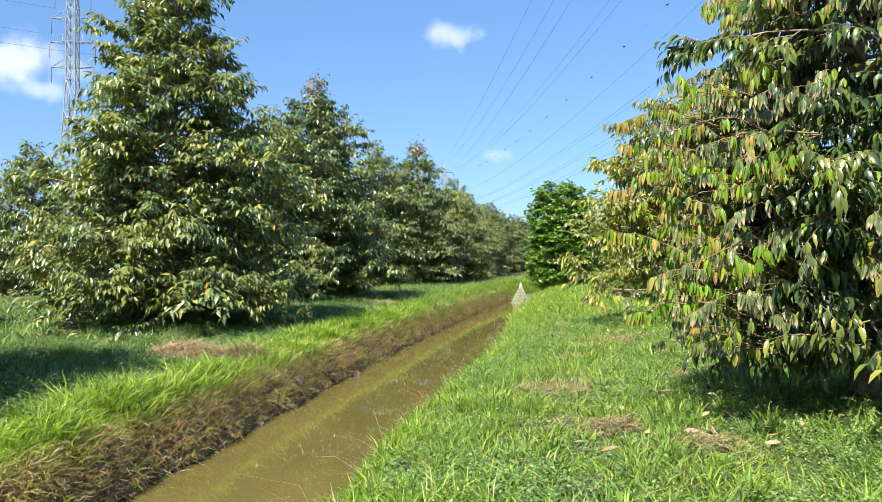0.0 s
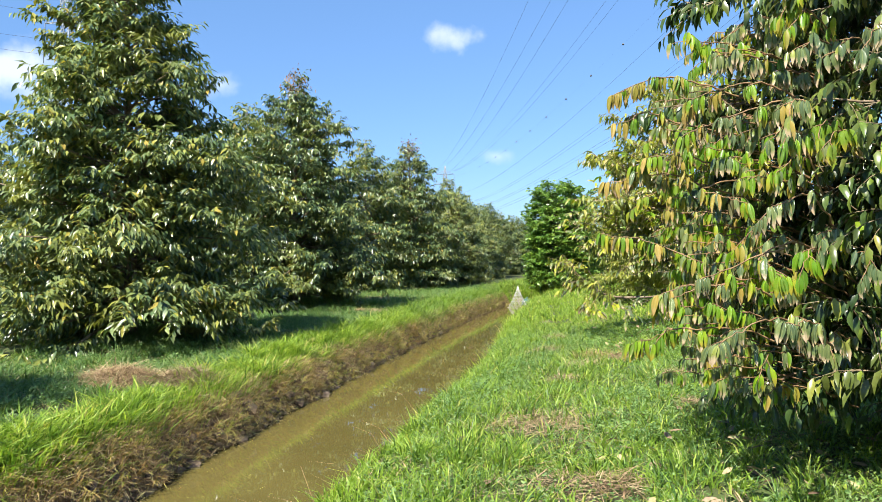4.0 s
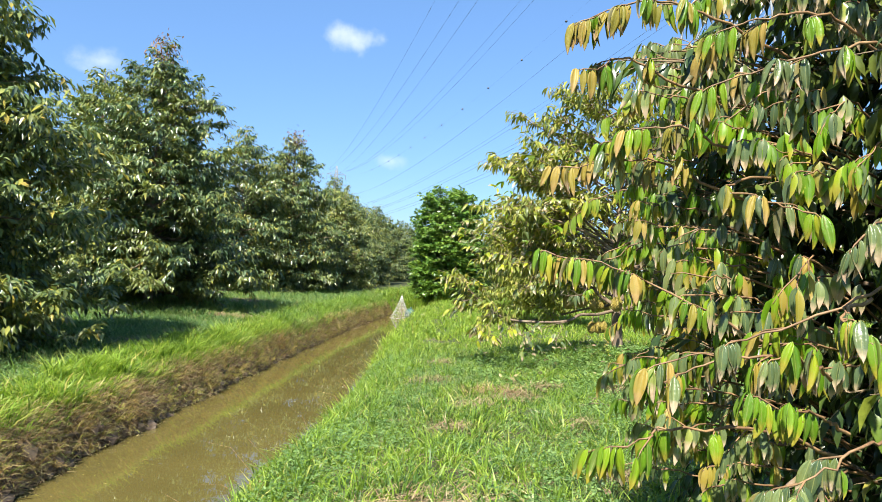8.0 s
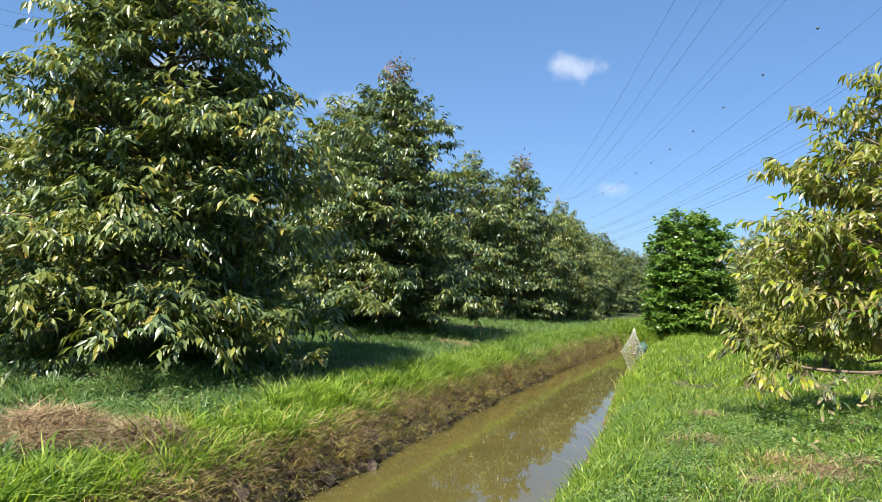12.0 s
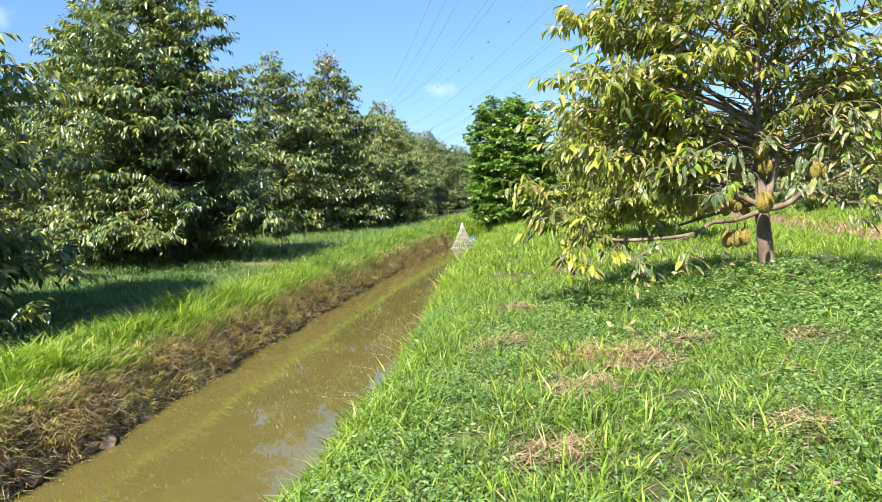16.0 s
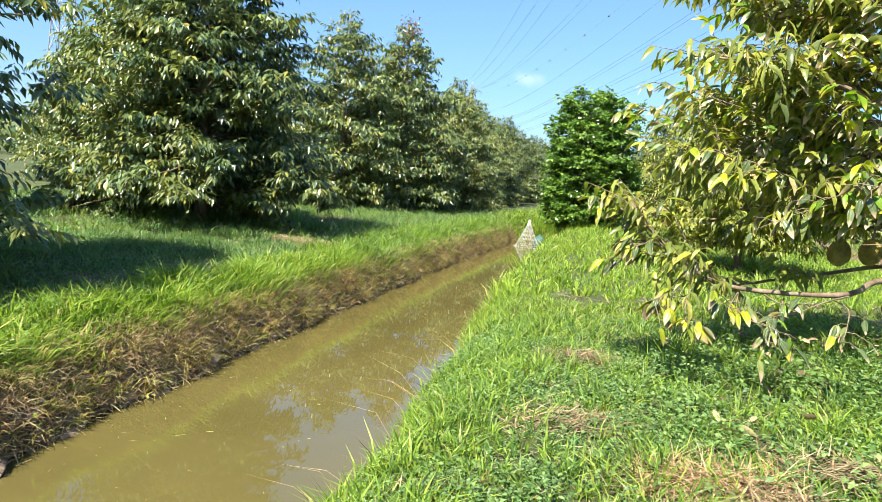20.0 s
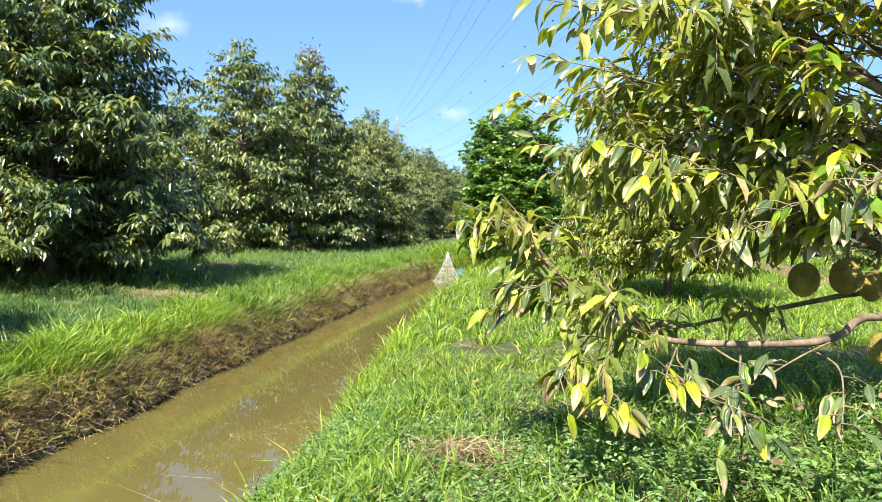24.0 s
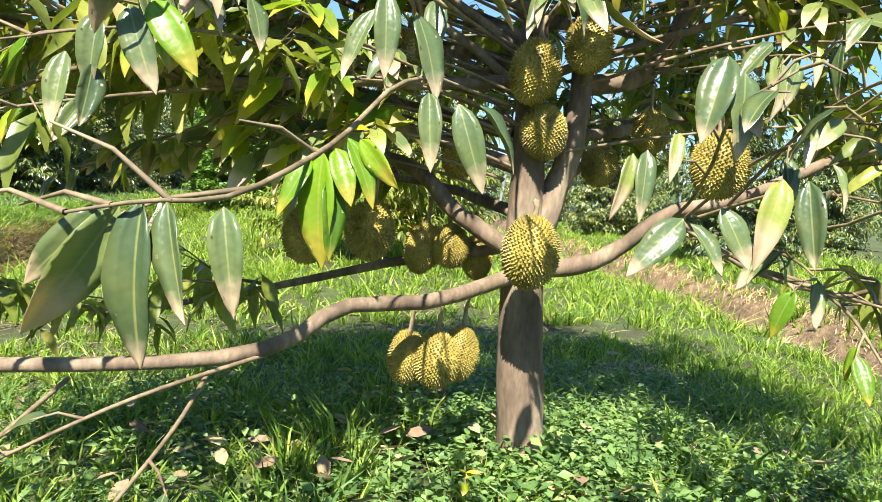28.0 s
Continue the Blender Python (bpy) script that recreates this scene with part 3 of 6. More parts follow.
stand(r1, 4.35, 7.5)
dk = tree("broadleaf_tree", "round dark green broadleaf tree standing at the ditch", 31, 6.2, 2.6, 0.2, "egg", 260, 0.6, 3.6, 7, 0.32, 0.055, 0.2, 0.55, M_LEAF_BROAD, 0.12, twigs=False, hang=0.2, rise=(0.2, 0.9), wob=0.8, vary=(0.74, 1.02), inner=0.4, lift=0.3, droop=0.0, rough=0.3)
stand(dk, 7.45, 44.6)


# ---- the fruiting tree by the path ----
FRUIT_LIMBS = {   # run of each big limb, from the trunk outwards, with its thickness there
    "low left": ([(6.22, 17.46, 0.99), (5.85, 17.33, 0.90), (5.45, 17.21, 0.88), (5.18, 17.06, 0.76), (4.80, 17.05, 0.70), (4.18, 17.1, 0.7), (3.84, 17.1, 0.77), (3.64, 17.15, 0.92), (3.36, 17.2, 1.13), (3.19, 17.3, 1.33)], 0.030),
    "low back": ([(6.24, 17.6, 1.10), (5.85, 18.0, 0.98), (5.24, 18.3, 0.78), (4.67, 18.4, 0.66), (4.2, 18.4, 0.75)], 0.024),
    "upper left": ([(6.25, 17.55, 1.82), (5.8, 17.48, 1.74), (5.54, 17.4, 1.71), (5.22, 17.34, 1.65), (4.9, 17.3, 1.62), (4.6, 17.28, 1.68), (4.3, 17.28, 1.78), (3.95, 17.3, 1.95)], 0.026),
    "middle left": ([(6.24, 17.54, 1.1), (6.01, 17.66, 1.25), (5.83, 17.85, 1.43), (5.5, 18.2, 1.53), (5.2, 18.55, 1.75), (4.8, 19.0, 2.1)], 0.042),
    "right": ([(6.38, 17.45, 1.03), (6.62, 17.36, 1.09), (6.81, 17.22, 1.28), (7.05, 17.08, 1.36), (7.4, 16.92, 1.56), (7.9, 16.78, 1.78), (8.5, 16.7, 2.0)], 0.038),
    "right low": ([(6.85, 17.18, 1.27), (6.97, 16.96, 1.13), (7.18, 16.78, 1.05), (7.4, 16.64, 1.0), (7.75, 16.5, 0.96), (8.2, 16.4, 0.95)], 0.016),
    "second stem": ([(6.36, 17.5, 1.2), (6.46, 17.5, 1.5), (6.5, 17.51, 1.83), (6.52, 17.6, 2.4), (6.6, 17.75, 3.0), (6.7, 17.9, 3.7)], 0.062),
    "upper right": ([(6.5, 17.51, 1.82), (6.82, 17.47, 1.91), (7.0, 17.52, 2.14), (7.2, 17.58, 2.4), (7.6, 17.66, 2.75), (8.2, 17.7, 3.1)], 0.046),
    "back": ([(6.3, 17.6, 1.5), (6.5, 18.2, 1.7), (6.7, 18.9, 1.9), (6.9, 19.6, 2.1)], 0.03),
    "back right": ([(6.35, 17.6, 1.3), (6.9, 18.1, 1.5), (7.5, 18.6, 1.8), (8.1, 19.1, 2.1)], 0.03),
    "back left": ([(6.26, 17.62, 1.6), (5.8, 18.2, 1.75), (5.4, 18.8, 1.9), (5.0, 19.3, 2.0)], 0.03),
    "back low": ([(6.3, 17.62, 1.25), (6.2, 18.3, 1.35), (6.0, 19.0, 1.4), (5.8, 19.6, 1.5)], 0.026),
    "side left": ([(6.26, 17.55, 1.45), (5.7, 17.75, 1.6), (5.1, 17.85, 1.7), (4.5, 17.9, 1.75), (3.9, 17.9, 1.8)], 0.03),
    "far right": ([(6.5, 17.6, 1.6), (7.2, 17.9, 1.75), (7.9, 18.1, 1.9), (8.5, 18.2, 2.0)], 0.03),
    "right high": ([(6.5, 17.6, 2.2), (7.1, 17.4, 2.4), (7.8, 17.2, 2.5), (8.4, 17.1, 2.6)], 0.028),
    "back high": ([(6.32, 17.7, 2.0), (6.5, 18.3, 2.2), (6.7, 19.0, 2.3), (6.9, 19.5, 2.4)], 0.028),
    "back right high": ([(6.4, 17.65, 2.1), (7.0, 18.1, 2.25), (7.6, 18.6, 2.35), (8.2, 19.0, 2.4)], 0.028),
    "back left high": ([(6.28, 17.65, 1.9), (5.8, 18.4, 2.1), (5.3, 19.0, 2.2), (4.8, 19.5, 2.3)], 0.028),
    "high left": ([(6.28, 17.58, 2.1), (5.7, 17.4, 2.4), (5.0, 17.2, 2.6), (4.3, 17.1, 2.7), (3.8, 17.05, 2.75)], 0.035),
    "higher left": ([(6.28, 17.6, 2.6), (5.7, 17.6, 3.0), (5.1, 17.55, 3.3), (4.5, 17.5, 3.5)], 0.03),
    "left back": ([(6.26, 17.6, 2.0), (5.6, 18.0, 2.3), (4.9, 18.3, 2.5), (4.2, 18.5, 2.6)], 0.03),
}
TREE_AT = np.array([6.32, 17.46, float(ground_z(6.32, 17.46))])


def curve(points, n):
    """A smooth run of n points through the given ones."""
    p = np.asarray(points, float)
    p = np.concatenate([2 * p[:1] - p[1:2], p, 2 * p[-1:] - p[-2:-1]])
    t = np.linspace(0, len(p) - 3 - 1e-6, n)
    i = t.astype(int)
    f = (t - i)[:, None]
    a, b, c, d = p[i], p[i + 1], p[i + 2], p[i + 3]
    return 0.5 * (2 * b + (c - a) * f + (2 * a - 5 * b + 4 * c - d) * f ** 2 + (3 * b - a - 3 * c + d) * f ** 3)


def leaf_blade(seed, nu, nv):
    """The upper skin of one durian leaf of unit length along y: a folded, curving blade, its rows of points and its places along and across."""
    rng = np.random.default_rng(seed)
    u = np.linspace(0, 1, nu)
    half = 0.175 * np.sin(np.pi * np.clip(u, 0, 1) ** 0.84) ** 0.66 * (1 - 0.25 * u ** 2)
    half[0], half[-1] = 0.008, 0.002
    droop, twist, fold = rng.uniform(0.06, 0.34), rng.uniform(-0.7, 0.7), rng.uniform(0.25, 0.75)
    top = np.zeros((nu, nv, 3))
    for k, w in enumerate(np.linspace(-1, 1, nv)):
        lift = abs(w) * half * fold + 0.014 * np.sin(u * 13 + w * 3 + seed * 2) * abs(w)
        top[:, k] = np.stack([w * half, u, lift - droop * u ** 2 + twist * w * half * u], 1)
    i, j = np.meshgrid(np.arange(nu - 1), np.arange(nv - 1), indexing="ij")
    q = np.stack([i * nv + j, i * nv + j + 1, (i + 1) * nv + j + 1, (i + 1) * nv + j], -1).reshape(-1, 4)
    uv = np.stack([(np.linspace(-1, 1, nv)[None] * half[:, None]).ravel() + 0.5, np.repeat(u, nv)], 1)
    return top.reshape(-1, 3), q, uv


def leaf_object_mesh(seed, upper, under):
    """One leaf with its upper and its lower skin and a thin rim."""
    nu, nv = 9, 5
    top, q, uv = leaf_blade(seed, nu, nv)
    o = nu * nv
    rim = []
    for a in range(nu - 1):
        rim += [(a * nv, (a + 1) * nv, (a + 1) * nv + o, a * nv + o), ((a + 1) * nv + nv - 1, a * nv + nv - 1, a * nv + nv - 1 + o, (a + 1) * nv + nv - 1 + o)]
    return mesh_np("leaf", np.concatenate([top, top - np.array([0, 0, 0.008])]), [q, q[:, ::-1] + o, np.array(rim)], [upper, under], True,
                   [0] * len(q) + [1] * len(q) + [0] * len(rim), np.concatenate([uv, uv]))


def leaf_skin(name, stops, tip, rough, light):
    """One skin of a large leaf: its own shade, a pale midrib, fine side veins and a scorched tip."""
    m, nt, p, out = mat_base(name)
    both = nt.nodes.new("ShaderNodeMath")
    both.operation = "ADD"
    nt.links.new(nt.nodes.new("ShaderNodeObjectInfo").outputs["Random"], both.inputs[0])
    nt.links.new(nt.nodes.new("ShaderNodeNewGeometry").outputs["Random Per Island"], both.inputs[1])
    own = nt.nodes.new("ShaderNodeMath")
    own.operation = "FRACT"
    nt.links.new(both.outputs[0], own.inputs[0])
    info = own.outputs[0]
    col = ramp(nt, info, stops)
    tc = nt.nodes.new("ShaderNodeTexCoord")
    sep = nt.nodes.new("ShaderNodeSeparateXYZ")
    nt.links.new(tc.outputs["UV"], sep.inputs[0])
    mid = nt.nodes.new("ShaderNodeMath")
    mid.operation = "SUBTRACT"
    nt.links.new(sep.outputs["X"], mid.inputs[0])
    mid.inputs[1].default_value = 0.5
    ab = nt.nodes.new("ShaderNodeMath")
    ab.operation = "ABSOLUTE"
    nt.links.new(mid.outputs[0], ab.inputs[0])
    rib = ramp(nt, ab.outputs[0], [(0.004, (1, 1, 1)), (0.012, (0, 0, 0))])
    col = mixc(nt, rib, col, mixc(nt, 0.5, col, (0.35, 0.36, 0.12)))
    wv = nt.nodes.new("ShaderNodeMath")
    wv.operation = "MULTIPLY_ADD"
    nt.links.new(ab.outputs[0], wv.inputs[0])
    wv.inputs[1].default_value = -0.7
    nt.links.new(sep.outputs["Y"], wv.inputs[2])
    sn = nt.nodes.new("ShaderNodeMath")
    sn.operation = "SINE"
    sc = nt.nodes.new("ShaderNodeMath")
    sc.operation = "MULTIPLY"
    sc.inputs[1].default_value = 95.0
    nt.links.new(wv.outputs[0], sc.inputs[0])
    nt.links.new(sc.outputs[0], sn.inputs[0])
    col = mixc(nt, 1.0, col, ramp(nt, sn.outputs[0], [(0.0, (0.975, 0.975, 0.975)), (1.0, (1.02, 1.02, 1.02))]), "MULTIPLY")
    blot = ramp(nt, noise_node(nt, 1.6, 1.5), [(0.42, (0, 0, 0)), (0.68, (1, 1, 1))])
    col = mixc(nt, blot, col, mixc(nt, 0.4, col, (0.25, 0.25, 0.06)))
    # scorched tip: begins further up on some leaves
    noi = noise_node(nt, 3.5, 4.0)
    ad = nt.nodes.new("ShaderNodeMath")
    ad.operation = "MULTIPLY_ADD"
    nt.links.new(noi, ad.inputs[0])
    ad.inputs[1].default_value = 0.45
    nt.links.new(sep.outputs["Y"], ad.inputs[2])
    a2 = nt.nodes.new("ShaderNodeMath")
    a2.operation = "MULTIPLY_ADD"
    nt.links.new(info, a2.inputs[0])
    a2.inputs[1].default_value = 0.35
    nt.links.new(ad.outputs[0], a2.inputs[2])
    burn = nt.nodes.new("ShaderNodeMapRange")
    nt.links.new(a2.outputs[0], burn.inputs["Value"])
    burn.inputs["From Min"].default_value, burn.inputs["From Max"].default_value = 1.03, 1.24
    col = mixc(nt, burn.outputs["Result"], col, tip)
    nt.links.new(col, p.inputs["Base Color"])
    p.inputs["Roughness"].default_value = rough
    bump(nt, p, noise_node(nt, 5.0, 2.0), 0.12, 0.03)
    tr = nt.nodes.new("ShaderNodeBsdfTranslucent")
    nt.links.new(mixc(nt, 1.0, col, (1.5, 1.5, 0.5), "MULTIPLY"), tr.inputs["Color"])
    ms = nt.nodes.new("ShaderNodeMixShader")
    ms.inputs[0].default_value = light
    nt.links.new(p.outputs[0], ms.inputs[1])
    nt.links.new(tr.outputs[0], ms.inputs[2])
    nt.links.new(ms.outputs[0], out.inputs["Surface"])
    return m


M_LEAF_TOP = leaf_skin("large_leaf_upper", [(0.0, (0.06, 0.1, 0.045)), (0.5, (0.11, 0.16, 0.065)), (0.85, (0.185, 0.235, 0.08)), (1.0, (0.28, 0.32, 0.06))], (0.5, 0.39, 0.26), 0.3, 0.26)
M_LEAF_UNDER = leaf_skin("large_leaf_under", [(0.0, (0.15, 0.145, 0.07)), (0.6, (0.19, 0.17, 0.075)), (1.0, (0.26, 0.23, 0.07))], (0.42, 0.3, 0.2), 0.5, 0.3)
M_LEAF_YOUNG = leaf_skin("young_leaf_upper", [(0.0, (0.2, 0.27, 0.02)), (0.5, (0.35, 0.4, 0.02)), (1.0, (0.5, 0.49, 0.03))], (0.5, 0.4, 0.2), 0.4, 0.45)
M_LEAF_LIME = leaf_skin("lime_leaf_upper", [(0.0, (0.085, 0.19, 0.012)), (0.5, (0.15, 0.3, 0.014)), (0.9, (0.26, 0.4, 0.018)), (1.0, (0.4, 0.42, 0.03))], (0.4, 0.36, 0.05), 0.36, 0.42)
M_LIME_UNDER = leaf_skin("lime_leaf_under", [(0.0, (0.12, 0.2, 0.03)), (0.6, (0.2, 0.28, 0.035)), (1.0, (0.32, 0.3, 0.05))], (0.4, 0.34, 0.1), 0.5, 0.42)
M_LEAF_TAN = leaf_skin("tan_leaf_upper", [(0.0, (0.24, 0.24, 0.03)), (0.5, (0.36, 0.28, 0.04)), (1.0, (0.45, 0.32, 0.08))], (0.45, 0.32, 0.12), 0.5, 0.4)
MATURE, FRESH, LIME, TAN = range(4)      # the kinds of large leaf
LEAF_SKINS = [(M_LEAF_TOP, M_LEAF_UNDER), (M_LEAF_YOUNG, M_LIME_UNDER), (M_LEAF_LIME, M_LIME_UNDER), (M_LEAF_TAN, M_LEAF_UNDER)]
LEAF_SHAPES = [[leaf_object_mesh(k + 10 * n, *skins) for k in range(8)] for n, skins in enumerate(LEAF_SKINS)]


def hang_leaf(rng, twig_ob, at, way, face, size, sort=MATURE, slim=1.0):
    """One large leaf on a twig, from its stalk at a place, along a way, its upper skin towards face. A list in place of the twig gathers it for a mass of leaves."""
    y = Vector(way).normalized()
    x = y.cross(Vector(face)).normalized()
    m = Matrix.Translation(at) @ Matrix((x, y, x.cross(y))).transposed().to_4x4() @ Matrix.Diagonal((size * slim * rng.uniform(0.85, 1.2), size, size, 1))
    if isinstance(twig_ob, list):
        twig_ob.append((sort, np.array(m)))
        return
    ob = new("leaf", LEAF_SHAPES[sort][int(rng.integers(0, 8))])
    ob.parent = twig_ob
    ob.matrix_basis = m


def leaf_mass(name, gathered, parent, label):
    """All the leaves of a list as one mass of separate blades."""
    shapes = [leaf_blade(100 + k, 6, 3) for k in range(9)]
    vs, qs, uvs, mi, o = [], [], [], [], 0
    for k, (sort, m) in enumerate(gathered):
        v, q, uv = shapes[k % 9]
        vs.append(v @ m[:3, :3].T + m[:3, 3])
        qs.append(q + o)
        uvs.append(uv)
        mi += [sort] * len(q)
        o += len(v)
    me = mesh_np(name, np.concatenate(vs), [np.concatenate(qs)], [a for a, b in LEAF_SKINS], True, mi, np.concatenate(uvs))
    return tagged(part(name, me, parent, label), kind="stuff")


# long twigs with single large leaves: run, first and last leaf along it, how many, how long
BIG_TWIGS = [([(3.36, 17.2, 1.13), (3.19, 17.3, 1.33), (3.06, 17.35, 1.37), (2.93, 17.4, 1.38)], 0.25, 1.0, 10, 0.17),
             ([(3.56, 17.2, 0.97), (3.38, 17.1, 1.12), (3.25, 17.0, 1.08), (3.15, 16.95, 1.05)], 0.25, 1.0, 11, 0.18),
             ([(3.64, 17.15, 0.92), (3.44, 17.3, 0.95), (3.29, 17.4, 0.96), (3.12, 17.5, 0.86)], 0.25, 1.0, 10, 0.17),
             ([(3.68, 17.1, 0.85), (3.52, 16.95, 0.72), (3.42, 16.85, 0.62), (3.36, 16.8, 0.55)], 0.25, 1.0, 9, 0.17),
             ([(3.84, 17.1, 0.77), (3.7, 17.0, 0.65), (3.53, 16.9, 0.63), (3.44, 16.85, 0.58)], 0.25, 1.0, 10, 0.18),
             ([(4.18, 17.1, 0.7), (4.03, 16.8, 0.67), (3.95, 16.65, 0.64), (3.92, 16.6, 0.61)], 0.25, 1.0, 8, 0.18),
             ([(4.4, 17.1, 0.71), (4.41, 16.8, 0.68), (4.43, 16.65, 0.68), (4.46, 16.6, 0.67)], 0.25, 1.0, 7, 0.18),
             ([(3.83, 17.2, 0.96), (3.65, 17.2, 1.18), (3.55, 17.2, 1.33), (3.49, 17.2, 1.38)], 0.25, 1.0, 9, 0.17),
             ([(4.01, 17.1, 0.74), (3.89, 17.0, 0.86), (3.76, 16.95, 0.97), (3.66, 16.9, 1.01)], 0.25, 1.0, 10, 0.17),
             ([(4.18, 17.1, 0.7), (4.11, 16.9, 0.65), (4.12, 16.75, 0.62), (4.14, 16.7, 0.59)], 0.25, 1.0, 7, 0.18),
             ([(3.7, 17.0, 0.64), (3.62, 16.8, 0.56), (3.57, 16.6, 0.49), (3.55, 16.5, 0.48)], 0.25, 1.0, 9, 0.17),
             ([(4.0, 16.8, 0.64), (4.07, 16.5, 0.55), (4.17, 16.3, 0.53), (4.23, 16.2, 0.5)], 0.25, 1.0, 9, 0.17),
             ([(5.75, 17.2, 1.74), (5.45, 16.7, 1.62), (5.22, 16.24, 1.45), (5.08, 15.96, 1.37), (4.95, 15.79, 1.31), (4.84, 15.72, 1.3), (4.75, 15.72, 1.28)], 0.5, 1.0, 0, 0.2),
             ([(5.75, 17.45, 1.8), (5.51, 16.87, 1.92), (5.16, 16.46, 1.87), (4.9, 16.22, 1.78), (4.72, 16.13, 1.7)], 0.3, 1.0, 5, 0.17),
             ([(5.8, 17.45, 1.78), (5.55, 16.9, 1.95), (5.44, 16.5, 1.86), (5.42, 16.25, 1.74)], 0.4, 1.0, 3, 0.17),
             ([(5.4, 17.35, 1.68), (5.05, 16.9, 1.72), (4.75, 16.6, 1.66), (4.5, 16.5, 1.58)], 0.3, 1.0, 12, 0.18),
             ([(6.8, 17.2, 1.28), (6.6, 16.84, 1.36), (6.25, 16.33, 1.46), (6.02, 16.0, 1.56), (6.05, 15.86, 1.64)], 0.3, 1.0, 3, 0.16),
             ([(6.82, 17.47, 1.91), (6.65, 16.9, 1.85), (6.5, 16.4, 1.8), (6.42, 16.1, 1.74)], 0.3, 1.0, 5, 0.16),
             ([(5.22, 17.34, 1.65), (4.95, 17.6, 1.5), (4.7, 17.9, 1.4), (4.5, 18.1, 1.3)], 0.3, 1.0, 12, 0.18),
             ([(6.85, 17.16, 1.3), (6.72, 16.7, 1.5), (6.62, 16.4, 1.56), (6.5, 16.15, 1.6), (6.4, 16.0, 1.58)], 0.3, 1.0, 12, 0.17),
             ([(6.85, 17.1, 1.3), (6.9, 16.7, 1.42), (6.98, 16.35, 1.4), (7.02, 16.1, 1.36)], 0.3, 1.0, 10, 0.17),
             ([(6.9, 17.0, 1.15), (6.8, 16.7, 1.22), (6.72, 16.45, 1.2), (6.68, 16.3, 1.14)], 0.35, 1.0, 8, 0.16),
             ([(6.82, 17.45, 1.92), (6.85, 16.9, 1.95), (6.9, 16.45, 1.9), (6.98, 16.2, 1.84)], 0.3, 1.0, 9, 0.17),
             ([(6.25, 17.5, 2.0), (5.95, 17.0, 2.0), (5.82, 16.6, 1.95), (5.75, 16.35, 1.86)], 0.45, 1.0, 9, 0.18),
             ([(5.18, 17.06, 0.76), (4.8, 16.75, 0.72), (4.5, 16.6, 0.62), (4.25, 16.55, 0.5)], 0.25, 1.0, 8, 0.18),
             ([(4.6, 17.1, 0.68), (4.4, 16.7, 0.55), (4.25, 16.45, 0.42), (4.18, 16.3, 0.34)], 0.3, 1.0, 10, 0.17),
             ([(5.0, 17.0, 0.72), (4.9, 16.55, 0.7), (4.75, 16.25, 0.6), (4.65, 16.1, 0.5)], 0.3, 1.0, 10, 0.18),
             ([(5.22, 17.34, 1.65), (4.8, 17.0, 1.55), (4.45, 16.8, 1.45), (4.2, 16.7, 1.35)], 0.3, 1.0, 11, 0.18),
             ([(4.9, 17.3, 1.62), (4.5, 17.0, 1.78), (4.15, 16.85, 1.82), (3.85, 16.8, 1.75)], 0.3, 1.0, 12, 0.18),
             ([(4.3, 17.28, 1.78), (4.0, 17.05, 1.9), (3.75, 16.95, 1.95), (3.5, 16.9, 1.9)], 0.3, 1.0, 12, 0.18),
             ([(6.65, 16.95, 1.27), (6.67, 16.55, 1.16), (6.71, 16.24, 1.12), (6.71, 15.96, 1.1), (6.69, 15.66, 1.08)], 0.4, 1.0, 9, 0.15),
             ([(6.67, 16.55, 1.16), (6.7, 16.39, 1.14), (6.71, 16.24, 1.08), (6.69, 16.1, 0.97), (6.68, 16.02, 0.9)], 0.4, 1.0, 9, 0.14),
             ([(6.71, 15.96, 1.1), (6.71, 15.88, 1.06), (6.71, 15.8, 1.04), (6.71, 15.71, 1.02)], 0.2, 1.0, 9, 0.14),
             ([(7.23, 16.73, 1.57), (7.23, 16.44, 1.66), (7.15, 16.22, 1.73), (7.08, 15.99, 1.78), (7.0, 15.76, 1.79)], 0.2, 1.0, 14, 0.16),
             ([(7.23, 16.44, 1.66), (7.14, 16.25, 1.63), (7.11, 16.13, 1.59), (7.07, 16.02, 1.55)], 0.3, 1.0, 9, 0.15),
             ([(6.82, 17.47, 1.91), (6.65, 16.71, 2.26), (6.52, 16.32, 2.15), (6.48, 16.1, 2.09), (6.53, 15.93, 2.01), (6.54, 15.8, 1.95)], 0.45, 1.0, 12, 0.16),
             ([(6.65, 16.71, 2.26), (6.61, 16.6, 2.31), (6.55, 16.14, 2.23), (6.44, 15.83, 2.18), (6.39, 15.61, 2.1)], 0.3, 1.0, 9, 0.16),
             ([(7.0, 17.1, 1.36), (6.88, 16.65, 1.63), (6.75, 16.35, 1.71), (6.68, 16.13, 1.74), (6.63, 15.89, 1.74), (6.64, 15.73, 1.75)], 0.4, 1.0, 9, 0.16),
             ([(7.2, 17.4, 2.4), (7.07, 16.32, 2.28), (7.04, 16.11, 2.13), (7.04, 15.99, 1.99), (7.03, 15.87, 1.85)], 0.4, 1.0, 10, 0.16),
             ([(7.05, 17.08, 1.36), (6.96, 16.58, 1.31), (6.93, 16.33, 1.38), (6.9, 16.07, 1.38), (6.92, 15.89, 1.35)], 0.4, 1.0, 9, 0.15)]


